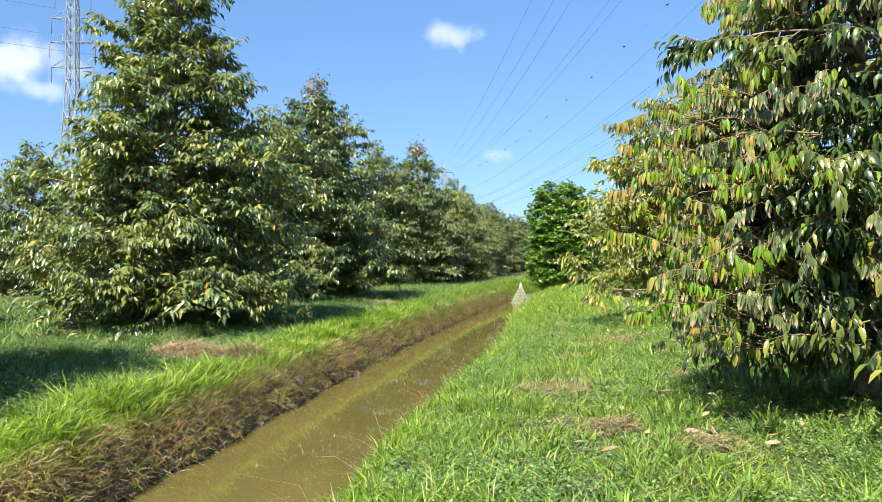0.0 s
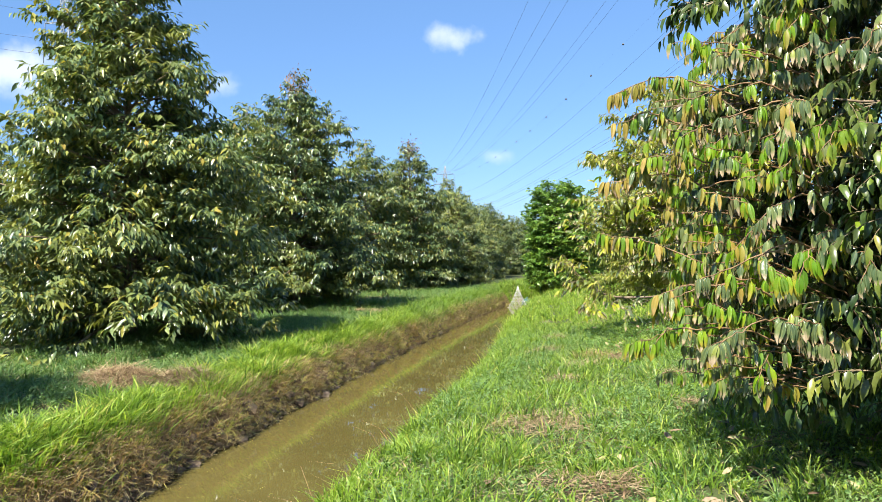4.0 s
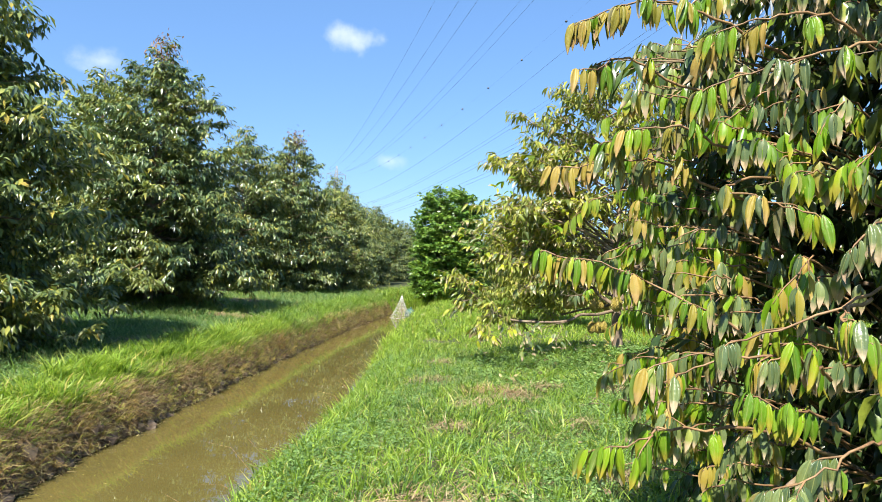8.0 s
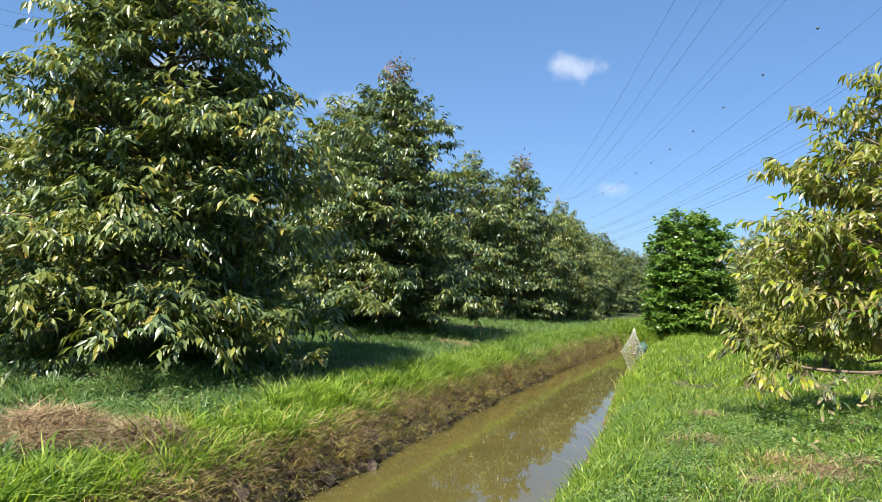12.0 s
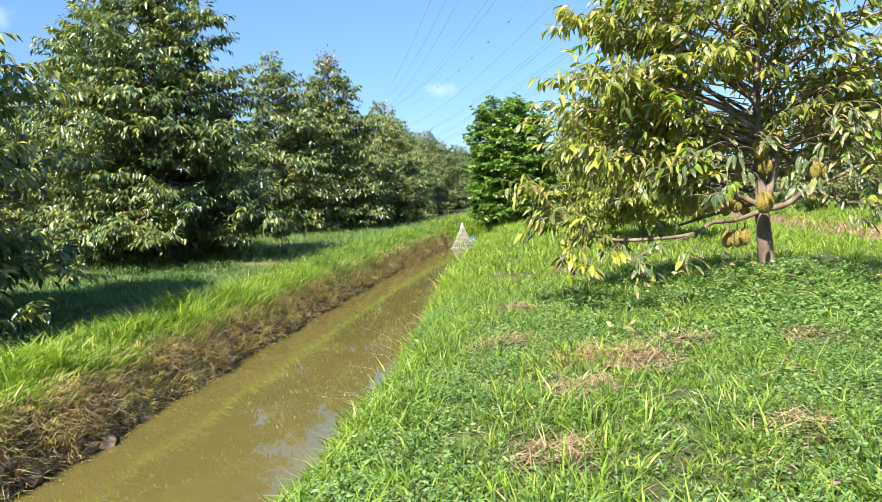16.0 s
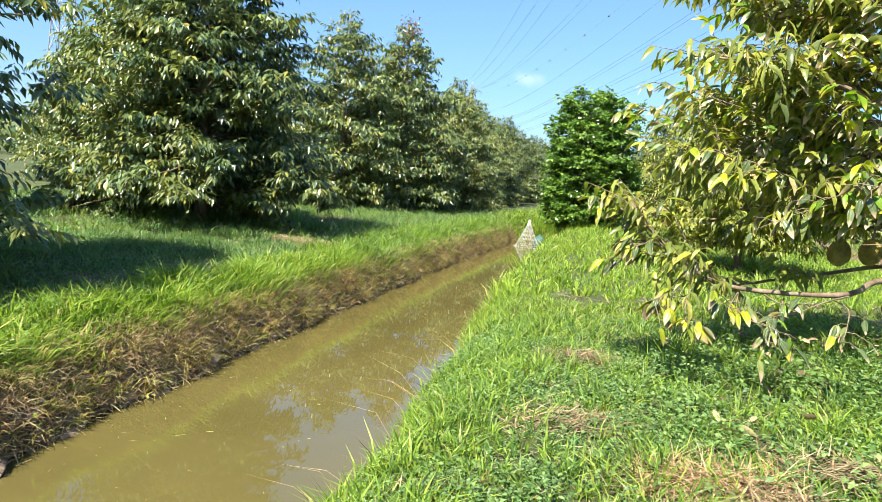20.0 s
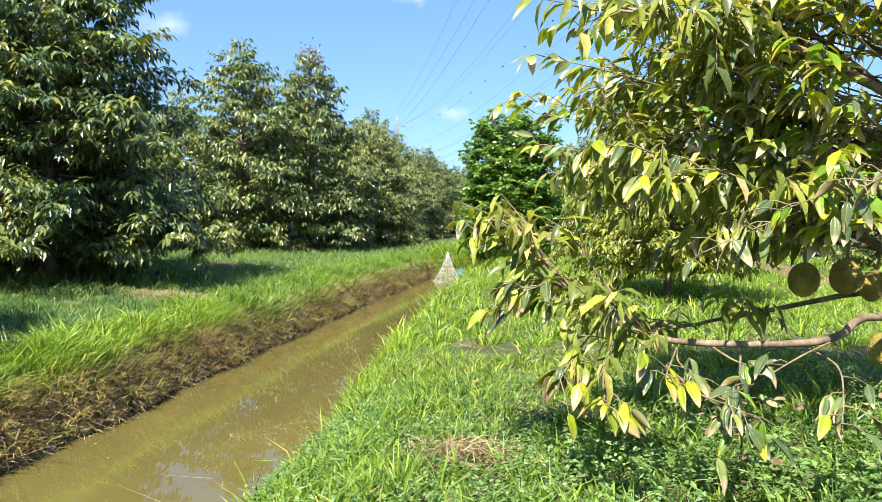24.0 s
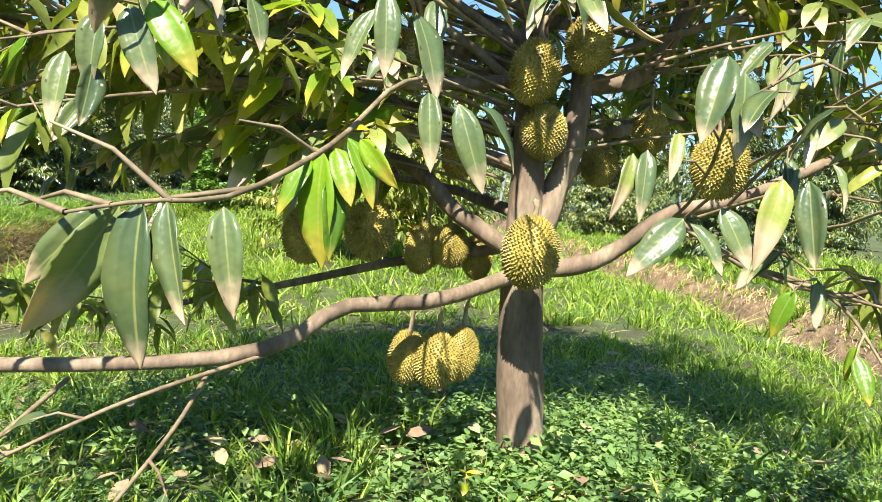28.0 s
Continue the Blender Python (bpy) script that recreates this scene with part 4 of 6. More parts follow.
# single leaves on the sprays nearest the path: stalk and tip
SPRAY_NEAR = [(4.81, 15.74, 1.29, 4.71, 15.72, 1.11), (4.84, 15.73, 1.3, 4.81, 15.68, 1.09), (4.87, 15.72, 1.3, 4.89, 15.66, 1.15), (4.94, 15.7, 1.3, 4.95, 15.64, 1.17), (4.8, 15.75, 1.29, 4.69, 15.74, 1.19), (5.12, 15.98, 1.39, 5.09, 15.93, 1.2), (5.1, 15.99, 1.38, 5.04, 15.96, 1.28), (5.14, 15.97, 1.4, 5.16, 15.91, 1.31), (5.16, 15.97, 1.42, 5.21, 15.9, 1.32), (5.13, 15.97, 1.35, 5.15, 15.91, 1.22), (5.18, 15.96, 1.42, 5.23, 15.89, 1.34)]
SPRAY_TOP = [(5.27, 16.2, 1.74, 5.27, 16.14, 1.57), (5.25, 16.2, 1.7, 5.18, 16.18, 1.55), (5.33, 16.17, 1.7, 5.39, 16.1, 1.54), (5.36, 16.14, 1.54, 5.36, 16.09, 1.38), (5.42, 16.12, 1.52, 5.46, 16.05, 1.35), (5.46, 16.1, 1.52, 5.54, 16.03, 1.41), (4.78, 16.26, 1.65, 4.82, 16.19, 1.49), (4.82, 16.25, 1.66, 4.9, 16.16, 1.54), (4.73, 16.28, 1.63, 4.7, 16.23, 1.49), (4.67, 16.29, 1.55, 4.65, 16.24, 1.4), (4.72, 16.27, 1.53, 4.71, 16.22, 1.41), (5, 16.18, 1.68, 5.03, 16.12, 1.59)]
SPRAY_RIGHT = [(5.97, 15.98, 1.67, 5.89, 15.94, 1.49), (6.01, 15.97, 1.64, 5.98, 15.91, 1.46), (6.11, 15.93, 1.67, 6.06, 15.89, 1.57), (6.09, 15.91, 1.42, 6.01, 15.87, 1.24), (6.14, 15.89, 1.42, 6.12, 15.83, 1.24), (5.97, 15.95, 1.35, 6, 15.87, 1.24), (5.91, 15.97, 1.31, 5.95, 15.89, 1.22), (5.9, 15.98, 1.32, 5.77, 15.96, 1.21), (5.79, 16.03, 1.45, 5.74, 15.98, 1.32), (5.82, 16.02, 1.46, 5.78, 15.96, 1.32), (6.19, 15.88, 1.46, 6.19, 15.82, 1.37), (5.88, 16, 1.5, 5.84, 15.95, 1.41)]


def spray_leaves(rng, ob, rows, lime=0.0):
    for bx, by, bz, tx, ty, tz in rows:
        b, t = np.array([bx, by, bz]), np.array([tx, ty, tz])
        face = np.array([-0.35, -0.75, 0.55]) + rng.normal(0, 0.4, 3)
        hang_leaf(rng, ob, b - TREE_AT, t - b, face, float(np.linalg.norm(t - b)), LIME if rng.uniform() < lime else MATURE)


# boughs of the near tree that reach over the path: run, leaves, their length, share of lime and of tan leaves
R1_TWIGS = [([(3.1, 7.1, 1.3), (2.62, 6.95, 1.42), (2.21, 7.1, 1.62), (1.97, 7.2, 1.72), (1.77, 7.3, 1.75)], 26, 0.15, 0.75, 0.3),
            ([(3.3, 6.9, 1.5), (2.85, 6.5, 1.66), (2.55, 6.35, 1.6), (2.36, 6.45, 1.5), (2.2, 6.55, 1.42), (2.05, 6.6, 1.36)], 16, 0.17, 0.5, 0.05),
            ([(2.7, 6.4, 1.63), (2.5, 6.28, 1.58), (2.47, 6.2, 1.54), (2.52, 6.12, 1.47)], 14, 0.175, 0.65, 0.1),
            ([(2.6, 6.6, 1.36), (2.4, 6.5, 1.4), (2.15, 6.55, 1.36), (1.98, 6.6, 1.27)], 12, 0.17, 0.6, 0.1),
            ([(2.7, 6.6, 1.3), (2.5, 6.45, 1.38), (2.32, 6.38, 1.4)], 7, 0.175, 0.6, 0.1),
            ([(2.75, 6.55, 1.1), (2.5, 6.42, 1.2), (2.28, 6.33, 1.24)], 8, 0.175, 0.8, 0.0),
            ([(2.9, 7.1, 2.2), (2.5, 6.85, 2.12), (2.3, 6.74, 2.05), (2.37, 6.58, 1.99), (2.43, 6.43, 1.94)], 13, 0.17, 0.4, 0.1),
            ([(3.2, 6.7, 2.6), (2.8, 6.51, 2.62), (2.53, 6.47, 2.55), (2.34, 6.49, 2.49), (2.21, 6.58, 2.45)], 16, 0.17, 0.4, 0.1),
            ([(2.9, 7.2, 2.75), (2.48, 7.12, 2.87), (2.22, 7.12, 2.94), (2.0, 7.11, 2.91), (1.86, 7.18, 2.85)], 24, 0.15, 0.35, 0.55),
            ([(3.0, 6.8, 2.7), (2.7, 6.7, 2.78), (2.45, 6.7, 2.76), (2.3, 6.8, 2.7)], 14, 0.16, 0.4, 0.3),
            ([(2.9, 6.8, 0.95), (2.5, 6.7, 1.07), (2.08, 6.64, 1.09), (1.96, 6.64, 1.06), (1.87, 6.67, 1.0)], 18, 0.16, 0.75, 0.05),
            ([(2.9, 6.4, 1.0), (2.6, 6.1, 1.18), (2.4, 6.0, 1.2), (2.24, 5.95, 1.14), (2.12, 5.96, 1.08)], 12, 0.17, 0.15, 0.0),
            ([(2.9, 6.2, 1.0), (2.7, 6.0, 1.15), (2.6, 5.9, 1.2), (2.5, 5.85, 1.18)], 10, 0.175, 0.15, 0.0),
            ([(2.9, 7.1, 2.2), (2.47, 7.06, 2.28), (2.27, 7.04, 2.35), (2.12, 7.12, 2.34), (1.99, 7.18, 2.29)], 16, 0.15, 0.5, 0.3),
            ([(2.9, 7.2, 2.0), (2.48, 7.2, 2.12), (2.24, 7.2, 2.21), (2.06, 7.22, 2.21), (1.86, 7.29, 2.17)], 18, 0.14, 0.3, 0.5),
            ([(2.9, 7.3, 2.5), (2.33, 7.29, 2.61), (2.13, 7.25, 2.69), (1.99, 7.25, 2.69), (1.91, 7.24, 2.63)], 12, 0.14, 0.5, 0.3),
            ([(3.1, 6.6, 1.9), (2.85, 6.4, 2.3), (2.7, 6.2, 2.36), (2.58, 6.1, 2.3)], 12, 0.17, 0.45, 0.0),
            ([(3.2, 6.6, 1.7), (2.9, 6.4, 1.95), (2.7, 6.25, 1.95), (2.5, 6.2, 1.85)], 9, 0.17, 0.2, 0.0)]
M_TWIG_RED = plain_material("young_twig", [(0.35, (0.14, 0.075, 0.035)), (0.65, (0.28, 0.17, 0.08))], 9.0, 0.6)


def near_boughs(ob):
    """Arching boughs with short side twigs, each hung with a close fan of leaves."""
    rng = np.random.default_rng(27)
    at0 = np.array(ob.matrix_basis.translation)
    runs = list(R1_TWIGS)
    named = len(runs)
    for k in range(185):
        f = (k + rng.uniform(0, 1)) / 185
        z, az = 0.7 + 4.9 * f, radians(105 + (k * 98.9 + rng.uniform(-8, 8)) % 205)
        far = 2.1 * crown_width("egg", (z - 0.5) / 5.9) * rng.uniform(0.76, 1.05) * (1 - 0.13 * max(0.0, z - 2.4))
        turn = rng.uniform(-0.35, 0.35)
        sag = rng.uniform(0.22, 0.42)
        run = [(4.35 + q * far * math.cos(az + turn * q), 7.5 + q * far * math.sin(az + turn * q), z - 0.1 + (sag * math.sin(3.0 * (q - 0.45)) - 0.1 * (q > 0.95))) for q in (0.5, 0.68, 0.84, 0.94, 1.02)]
        dull = rng.uniform() < 0.35
        runs.append((run, int(rng.integers(14, 24)), rng.uniform(0.115, 0.14), 0.12 if dull else rng.uniform(0.35, 0.75), rng.choice([0.0, 0.04, 0.14])))
    for k in range(80):
        # the flank beside the path, close down to the grass
        f = (k + rng.uniform(0, 1)) / 80
        z, az, far = 0.3 + 2.7 * f, radians(128 + (k * 37.3) % 78), rng.uniform(1.5, 2.02)
        run = [(4.35 + q * far * math.cos(az), 7.5 + q * far * math.sin(az), z + 0.25 * math.sin(3.0 * (q - 0.45))) for q in (0.5, 0.68, 0.84, 0.94, 1.02)]
        runs.append((run, int(rng.integers(14, 22)), rng.uniform(0.12, 0.145), rng.uniform(0.05, 0.65), rng.choice([0.0, 0.04, 0.16])))
    mass, mass_twigs = [], []
    for r, (points, n, size, lime, tan) in enumerate(runs):
        c = curve(points, 18) - at0
        c[1:-1] += rng.normal(0, 0.006, (16, 3))
        f = np.linspace(0, 1, 18)
        if r < named:
            twig = part("twig", tubes_mesh("twig", [(c, np.linspace(0.008, 0.0025, 18))], M_TWIG_RED, 6), ob)
        else:
            twig = mass
            mass_twigs.append((c, np.linspace(0.008, 0.0025, 18)))
        fans = max(3, n // 4)
        for k in range(fans + 1):
            q = 1.0 if k == fans else 0.3 + 0.68 * (k + rng.uniform(0.2, 0.8)) / fans
            i = min(16, int(q * 17))
            at = np.array([np.interp(q, f, c[:, m]) for m in range(3)])
            d = unit(c[i + 1] - c[i])
            sd = unit(np.cross(d, [0, 0, 1.0])) * (1 if k % 2 else -1)
            e = unit(d * 0.8 + sd * (0.15 if k == fans else rng.uniform(0.3, 0.9)) + np.array([0, 0, rng.normal(0.08, 0.12)]))
            reach = rng.uniform(0.07, 0.17)
            tw = np.stack([at, at + e * reach * 0.6, at + e * reach + [0, 0, -0.02]])
            if r < named:
                part("side_twig", tubes_mesh("side_twig", [(tw, np.array([0.004, 0.003, 0.0018]))], M_TWIG_RED, 5), twig)
            else:
                mass_twigs.append((tw, np.array([0.004, 0.003, 0.0018])))
            side = unit(np.cross(e, [0, 0, 1.0]))
            tint = rng.uniform()
            m = int(rng.integers(5, 9))
            for a in range(m):
                u = (a + 0.6) / m
                sgn = 1 if a % 2 else -1
                way = np.array([0, 0, -1.0]) + e * (0.05 + 0.4 * u ** 2) + side * sgn * rng.uniform(0.03, 0.3) + rng.normal(0, 0.06, 3)
                face = side * sgn * rng.uniform(0.4, 1.2) + e * rng.uniform(0.1, 0.9) + np.array([-0.25, -0.4, 0.2]) + rng.normal(0, 0.25, 3)
                pick = 0.6 * tint + 0.4 * rng.uniform()
                sort = LIME if pick < lime else (TAN if pick < lime + tan else MATURE)
                hang_leaf(rng, twig, at + e * reach * (0.15 + 0.85 * u), way, face, min(size, 0.14) * rng.uniform(0.75, 1.08), sort, 0.82)
    tagged(part("twigwork", tubes_mesh("twigwork", mass_twigs, M_TWIG_RED, 4), ob), kind="stuff")
    leaf_mass("foliage", mass, ob, "fans of lime and dark green hanging leaves")


near_boughs(r1)


def fruit_tree():
    rng = np.random.default_rng(22)
    ob = tagged(new("durian_tree"), "fruiting durian tree with open olive-green crown and low boughs", "tree", "orchard trees")
    ob.location = TREE_AT
    run = [(6.34, 17.42, -0.1), (6.33, 17.43, 0.2), (6.31, 17.47, 0.6), (6.3, 17.5, 0.95), (6.3, 17.53, 1.35), (6.29, 17.57, 2.0), (6.3, 17.6, 2.8), (6.34, 17.62, 3.7), (6.36, 17.62, 5.3)]
    c = curve(run, 30) - TREE_AT
    r = np.interp(np.linspace(0, 1, 30), [0, 0.09, 0.3, 0.42, 1.0], [0.118, 0.108, 0.1, 0.085, 0.015]) * (1 + rng.normal(0, 0.02, 30))
    part("trunk", tubes_mesh("trunk", [(c, r)], M_BARK, 14), ob)
    out = [], [], [], [], []
    for key, (points, thick) in FRUIT_LIMBS.items():
        n = 24
        c = curve(points, n) - TREE_AT
        c[1:] += np.cumsum(rng.normal(0, 0.004, (n - 1, 3)), 0)
        f = np.linspace(0, 1, n)
        part("limb", tubes_mesh("limb", [(c, thick * (1 - 0.78 * f) * (1 + rng.normal(0, 0.05, n)) + 0.003)], M_BARK, 9), ob)
        length = float(np.linalg.norm(np.diff(c, axis=0), axis=1).sum())
        low = key in ("low left", "low back", "right low")
        clear = 0.6 if key in ("low left", "right", "upper right") else 0.42
        sprays(rng, c, f, length, 0.3, 0.4, 3.0 if low else 5.0, 4, 0.36, 0.066, 0.6, 0.4, clear, out, 0.3, 0.1)
    # upper crown
    az = 0.3
    for i in range(60):
        # the last ones fill the shoulder over the water side
        f = i / 50 if i < 50 else (i - 50) / 22
        z = 1.75 + 3.5 * f
        az = az + 2.4 + rng.normal(0, 0.3) if i < 50 else radians(rng.uniform(140, 215))
        ln = 2.08 * (1 - f ** 1.6) ** 0.8 * rng.uniform(0.78, 1.06) * (1 - 0.72 * (1 - 0.5 * f) * max(0.0, math.cos(az - radians(248))) ** 2) * (1 + 0.08 * max(0.0, math.cos(az - radians(188)))) + 0.1
        ln = max(ln, 0.25)
        s = np.linspace(0, 1, 7)
        a = az + np.cumsum(rng.normal(0, 0.1, 7)) * s
        c = np.stack([-0.02 + s * ln * np.cos(a), 0.13 + s * ln * np.sin(a), z - TREE_AT[2] + s * ln * (rng.normal(0.5, 0.16) + 0.6 * f) * (1.15 - 0.35 * s)], 1)
        part("limb", tubes_mesh("limb", [(c, np.linspace(0.009 + 0.009 * ln, 0.005, 7))], M_BARK, 7), ob)
        sprays(rng, c, s, ln, f, 0.45, 3.4 if f < 0.4 else 5.6, 4, 0.38, 0.062, 0.6, 0.5, 0.35, out, 0.4, 0.1)
    tagged(part("twigwork", tubes_mesh("twigwork", out[1], M_TWIG, 4), ob), kind="stuff")
    part("crown", leaf_mesh("crown", *dress(rng, *out[2:], 0.195, 0.3), M_LEAF_OLIVE, LEAF_ARCH), ob)
    boughs = list(BIG_TWIGS)
    named = len(boughs)
    for tip in ((3.27, 18.23, 2.42), (3.35, 17.52, 2.59), (3.52, 18.63, 2.12), (3.5500000000000003, 17.87, 2.89), (3.37, 17.93, 2.27)):
        # long shoots that reach furthest over the water side
        root = np.array([5.3, 17.5, tip[2] - 0.55])
        boughs.append(([tuple(root + (np.array(tip) - root) * q + [0, 0, 0.25 * q * (1 - q)]) for q in (0.0, 0.3, 0.55, 0.8, 1.0)], 0.35, 1.0, 30, 0.18))
    for k in range(33):
        # leafy shoots that rise over the path at head height
        az, z = radians(148 + 5.3 * (k * 7 % 11) + rng.uniform(-5, 5)), 1.5 + 0.062 * k
        far = (2.75 - 0.42 * max(0.0, z - 1.8)) * rng.uniform(0.72, 1.0) * (1 - 0.42 * max(0.0, math.cos(az - radians(245))) ** 1.5)
        lift = rng.uniform(0.1, 0.36)
        boughs.append(([(6.3 + q * far * math.cos(az + 0.15 * q), 17.52 + q * far * math.sin(az + 0.15 * q), z + lift * far * q * (0.7 + 0.4 * q)) for q in (0.08, 0.3, 0.55, 0.8, 1.0)], 0.45, 1.0, 28, 0.195))
    for k in range(17):
        # lower boughs on the water side, their ends hanging
        az, z, far = radians(152 + 3.8 * (k * 5 % 13) + rng.uniform(-3, 3)), 1.3 + 0.06 * k, rng.uniform(1.1, 1.9)
        boughs.append(([(6.3 + q * far * math.cos(az + 0.12 * q), 17.52 + q * far * math.sin(az + 0.12 * q), z + 0.3 * far * q * (1.15 - q)) for q in (0.08, 0.3, 0.55, 0.8, 1.0)], 0.35, 1.0, 26, 0.19))
    for k in range(22):
        # dense boughs on the side away from the water, behind the trunk
        az, z, far = radians(-35 + 11.5 * (k * 5 % 11) + rng.uniform(-5, 5)), 1.5 + 0.1 * k, rng.uniform(1.2, 2.0)
        boughs.append(([(6.3 + q * far * math.cos(az + 0.15 * q), 17.52 + q * far * math.sin(az + 0.15 * q), z + 0.22 * far * q * (1.2 - 0.5 * q)) for q in (0.08, 0.3, 0.55, 0.8, 1.0)], 0.35, 1.0, 28, 0.17))
    for k in range(16):
        # boughs beside the trunk on the sunny side away from the water
        az, z, far = radians(-62 + 6.6 * (k * 5 % 9) + rng.uniform(-4, 4)), 1.75 + 0.1 * k, rng.uniform(1.1, 1.9)
        boughs.append(([(6.35 + q * far * math.cos(az + 0.15 * q), 17.5 + q * far * math.sin(az + 0.15 * q), z + 0.3 * far * q * (1.15 - 0.6 * q)) for q in (0.08, 0.3, 0.55, 0.8, 1.0)], 0.35, 1.0, 26, 0.18))
    mass, mass_twigs = [], []
    for r, (points, a, b, n, size) in enumerate(boughs):
        n = int(n * 1.6) if points[-1][0] < 4.0 and r < named else n
        c = curve(points, 16) - TREE_AT
        twig = part("twig", tubes_mesh("twig", [(c, np.linspace(0.008, 0.0025, 16))], M_TWIG, 6), ob)
        f = np.linspace(0, 1, 16)
        side = []
        for q0 in (0.45, 0.62, 0.78, 0.9, 1.0):
            at = np.array([np.interp(q0, f, c[:, m]) for m in range(3)])
            d = unit(c[min(15, int(q0 * 15) + 1)] - c[max(0, int(q0 * 15) - 1)])
            sd = unit(np.cross(d, [0, 0, 1.0])) * rng.choice([-1, 1])
            e = unit(d * 0.7 + sd * rng.uniform(0.2, 0.9) + np.array([0, 0, rng.normal(0.2, 0.3)])) * rng.uniform(0.1, 0.26)
            t = np.stack([at, at + e * 0.5 + [0, 0, 0.01], at + e + [0, 0, -0.015]])
            if r < named:
                part("side_twig", tubes_mesh("side_twig", [(t, np.array([0.005, 0.0035, 0.002]))], M_TWIG, 5), twig)
            else:
                mass_twigs.append((t, np.array([0.005, 0.0035, 0.002])))
            side.append((t, rng.uniform()))
        for k in range(n):
            if k % 4 == 0:
                q = a + (b - a) * rng.uniform(0.1, 1.0) ** 0.7
                at, tint = np.array([np.interp(q, f, c[:, m]) for m in range(3)]), rng.uniform()
                d = unit(c[min(15, int(q * 15) + 1)] - c[max(0, int(q * 15) - 1)])
            else:
                t, tint = side[k % len(side)]
                q = rng.uniform(0.3, 1.0) ** 0.6
                at = np.array([np.interp(q, [0, 0.5, 1], t[:, m]) for m in range(3)])
                d = unit(t[2] - t[0])
            # leaves splay to both sides of the twig and arch over
            sd = unit(np.cross(d, [0, 0, 1.0])) * rng.choice([-1, 1])
            way = d * rng.uniform(0.3, 1.0) + sd * rng.uniform(0.2, 0.8) + np.array([0, 0, -1.0]) * (rng.uniform(0.35, 1.1) if r < named else rng.uniform(0.1, 0.7))
            face = np.array([0, 0, 0.8]) + sd * 0.4 + np.array([-0.2, -0.35, 0.2]) + rng.normal(0, 0.4, 3)
            if points[-1][0] < 4.0 and r < named:
                sort = FRESH if 0.5 * tint + 0.5 * rng.uniform() < 0.6 else MATURE
            else:
                sort = LIME if tint < 0.2 else (FRESH if r >= named and tint > 0.7 else MATURE)
            hang_leaf(rng, twig if r < named else mass, at, way, face, size * rng.uniform(0.65, 1.12), sort)
    tagged(part("twigwork", tubes_mesh("twigwork", mass_twigs, M_TWIG, 4), ob), kind="stuff")
    leaf_mass("foliage", mass, ob, "splayed olive and yellow-green leaves on the shoots")
    spray_leaves(rng, ob, SPRAY_NEAR[:5])
    spray_leaves(rng, ob, SPRAY_NEAR[5:], 0.8)
    spray_leaves(rng, ob, SPRAY_TOP, 0.1)
    spray_leaves(rng, ob, SPRAY_RIGHT, 0.1)
    return ob


r2 = fruit_tree()
for x, y, turn, s in [(8.4, 28.2, 50, 0.9), (10.4, 38.0, 170, 0.9)]:
    more = tree("durian_tree", "durian tree with olive-green crown further along the bed", int(y), 5.2, 2.6, 0.6, "egg", 90, 0.55, 4.0, 5, 0.45, 0.06, 0.2, 0.33, M_LEAF_OLIVE, 0.1, twigs=False, form=LEAF_ARCH, hang=0.5, lift=0.3, droop=0.1)
    stand(more, x, y, turn, s)


# ---- durians ----
def husk_mesh(seed, a, b):
    """A spiny husk: five soft lobes under close-set thorns."""
    rng = np.random.default_rng(seed)
    ph = rng.uniform(0, 6.28)

    def skin(th, t):
        rr = 1 + 0.055 * np.cos(5 * th + ph) * np.sin(t) + 0.03 * np.cos(2 * th + ph * 2)
        return np.stack([a * rr * np.sin(t) * np.cos(th), a * rr * np.sin(t) * np.sin(th), b * np.cos(t) * (1 + 0.04 * np.cos(t))], -1)
    nu, nv = 26, 15
    t = np.linspace(0.03, np.pi - 0.03, nv)
    th = np.arange(nu) * 2 * np.pi / nu
    v = skin(th[None, :].repeat(nv, 0), t[:, None].repeat(nu, 1)).reshape(-1, 3)
    i, j = np.meshgrid(np.arange(nv - 1), np.arange(nu), indexing="ij")
    q = np.stack([i * nu + j, (i + 1) * nu + j, (i + 1) * nu + (j + 1) % nu, i * nu + (j + 1) % nu], -1).reshape(-1, 4)
    n = 900
    k = np.arange(n) + 0.5
    tt = np.arccos(1 - 2 * k / n)
    tth = np.pi * (1 + 5 ** 0.5) * k + rng.normal(0, 0.02, n)
    p = skin(tth, tt)
    nn = unit(p / np.array([a * a, a * a, b * b]))
    e = unit(np.cross(nn, np.array([0.3, 0.2, 1.0])))
    g = np.cross(nn, e)
    w, h = a * 0.078, a * rng.uniform(0.085, 0.135, n)[:, None]
    ring = np.stack([p + e * w - nn * 0.003, p + g * w - nn * 0.003, p - e * w - nn * 0.003, p - g * w - nn * 0.003, p + nn * h + rng.normal(0, 0.0015, (n, 3))], 1)
    o = len(v) + (np.arange(n) * 5)[:, None, None]
    f = np.array([(0, 1, 4), (1, 2, 4), (2, 3, 4), (3, 0, 4)])[None] + o
    return mesh_np("husk", np.concatenate([v, ring.reshape(-1, 3)]), [q, f.reshape(-1, 3)], M_HUSK)


M_HUSK = plain_material("durian_husk", [(0.3, (0.17, 0.135, 0.028)), (0.5, (0.29, 0.225, 0.045)), (0.7, (0.4, 0.31, 0.07))], 9.0, 0.6)
M_STALK = plain_material("fruit_stalk", [(0.3, (0.2, 0.15, 0.08)), (0.7, (0.32, 0.25, 0.15))], 20.0, 0.8)
HUSKS = [husk_mesh(1, 0.098, 0.132), husk_mesh(2, 0.09, 0.112), husk_mesh(3, 0.078, 0.12)]
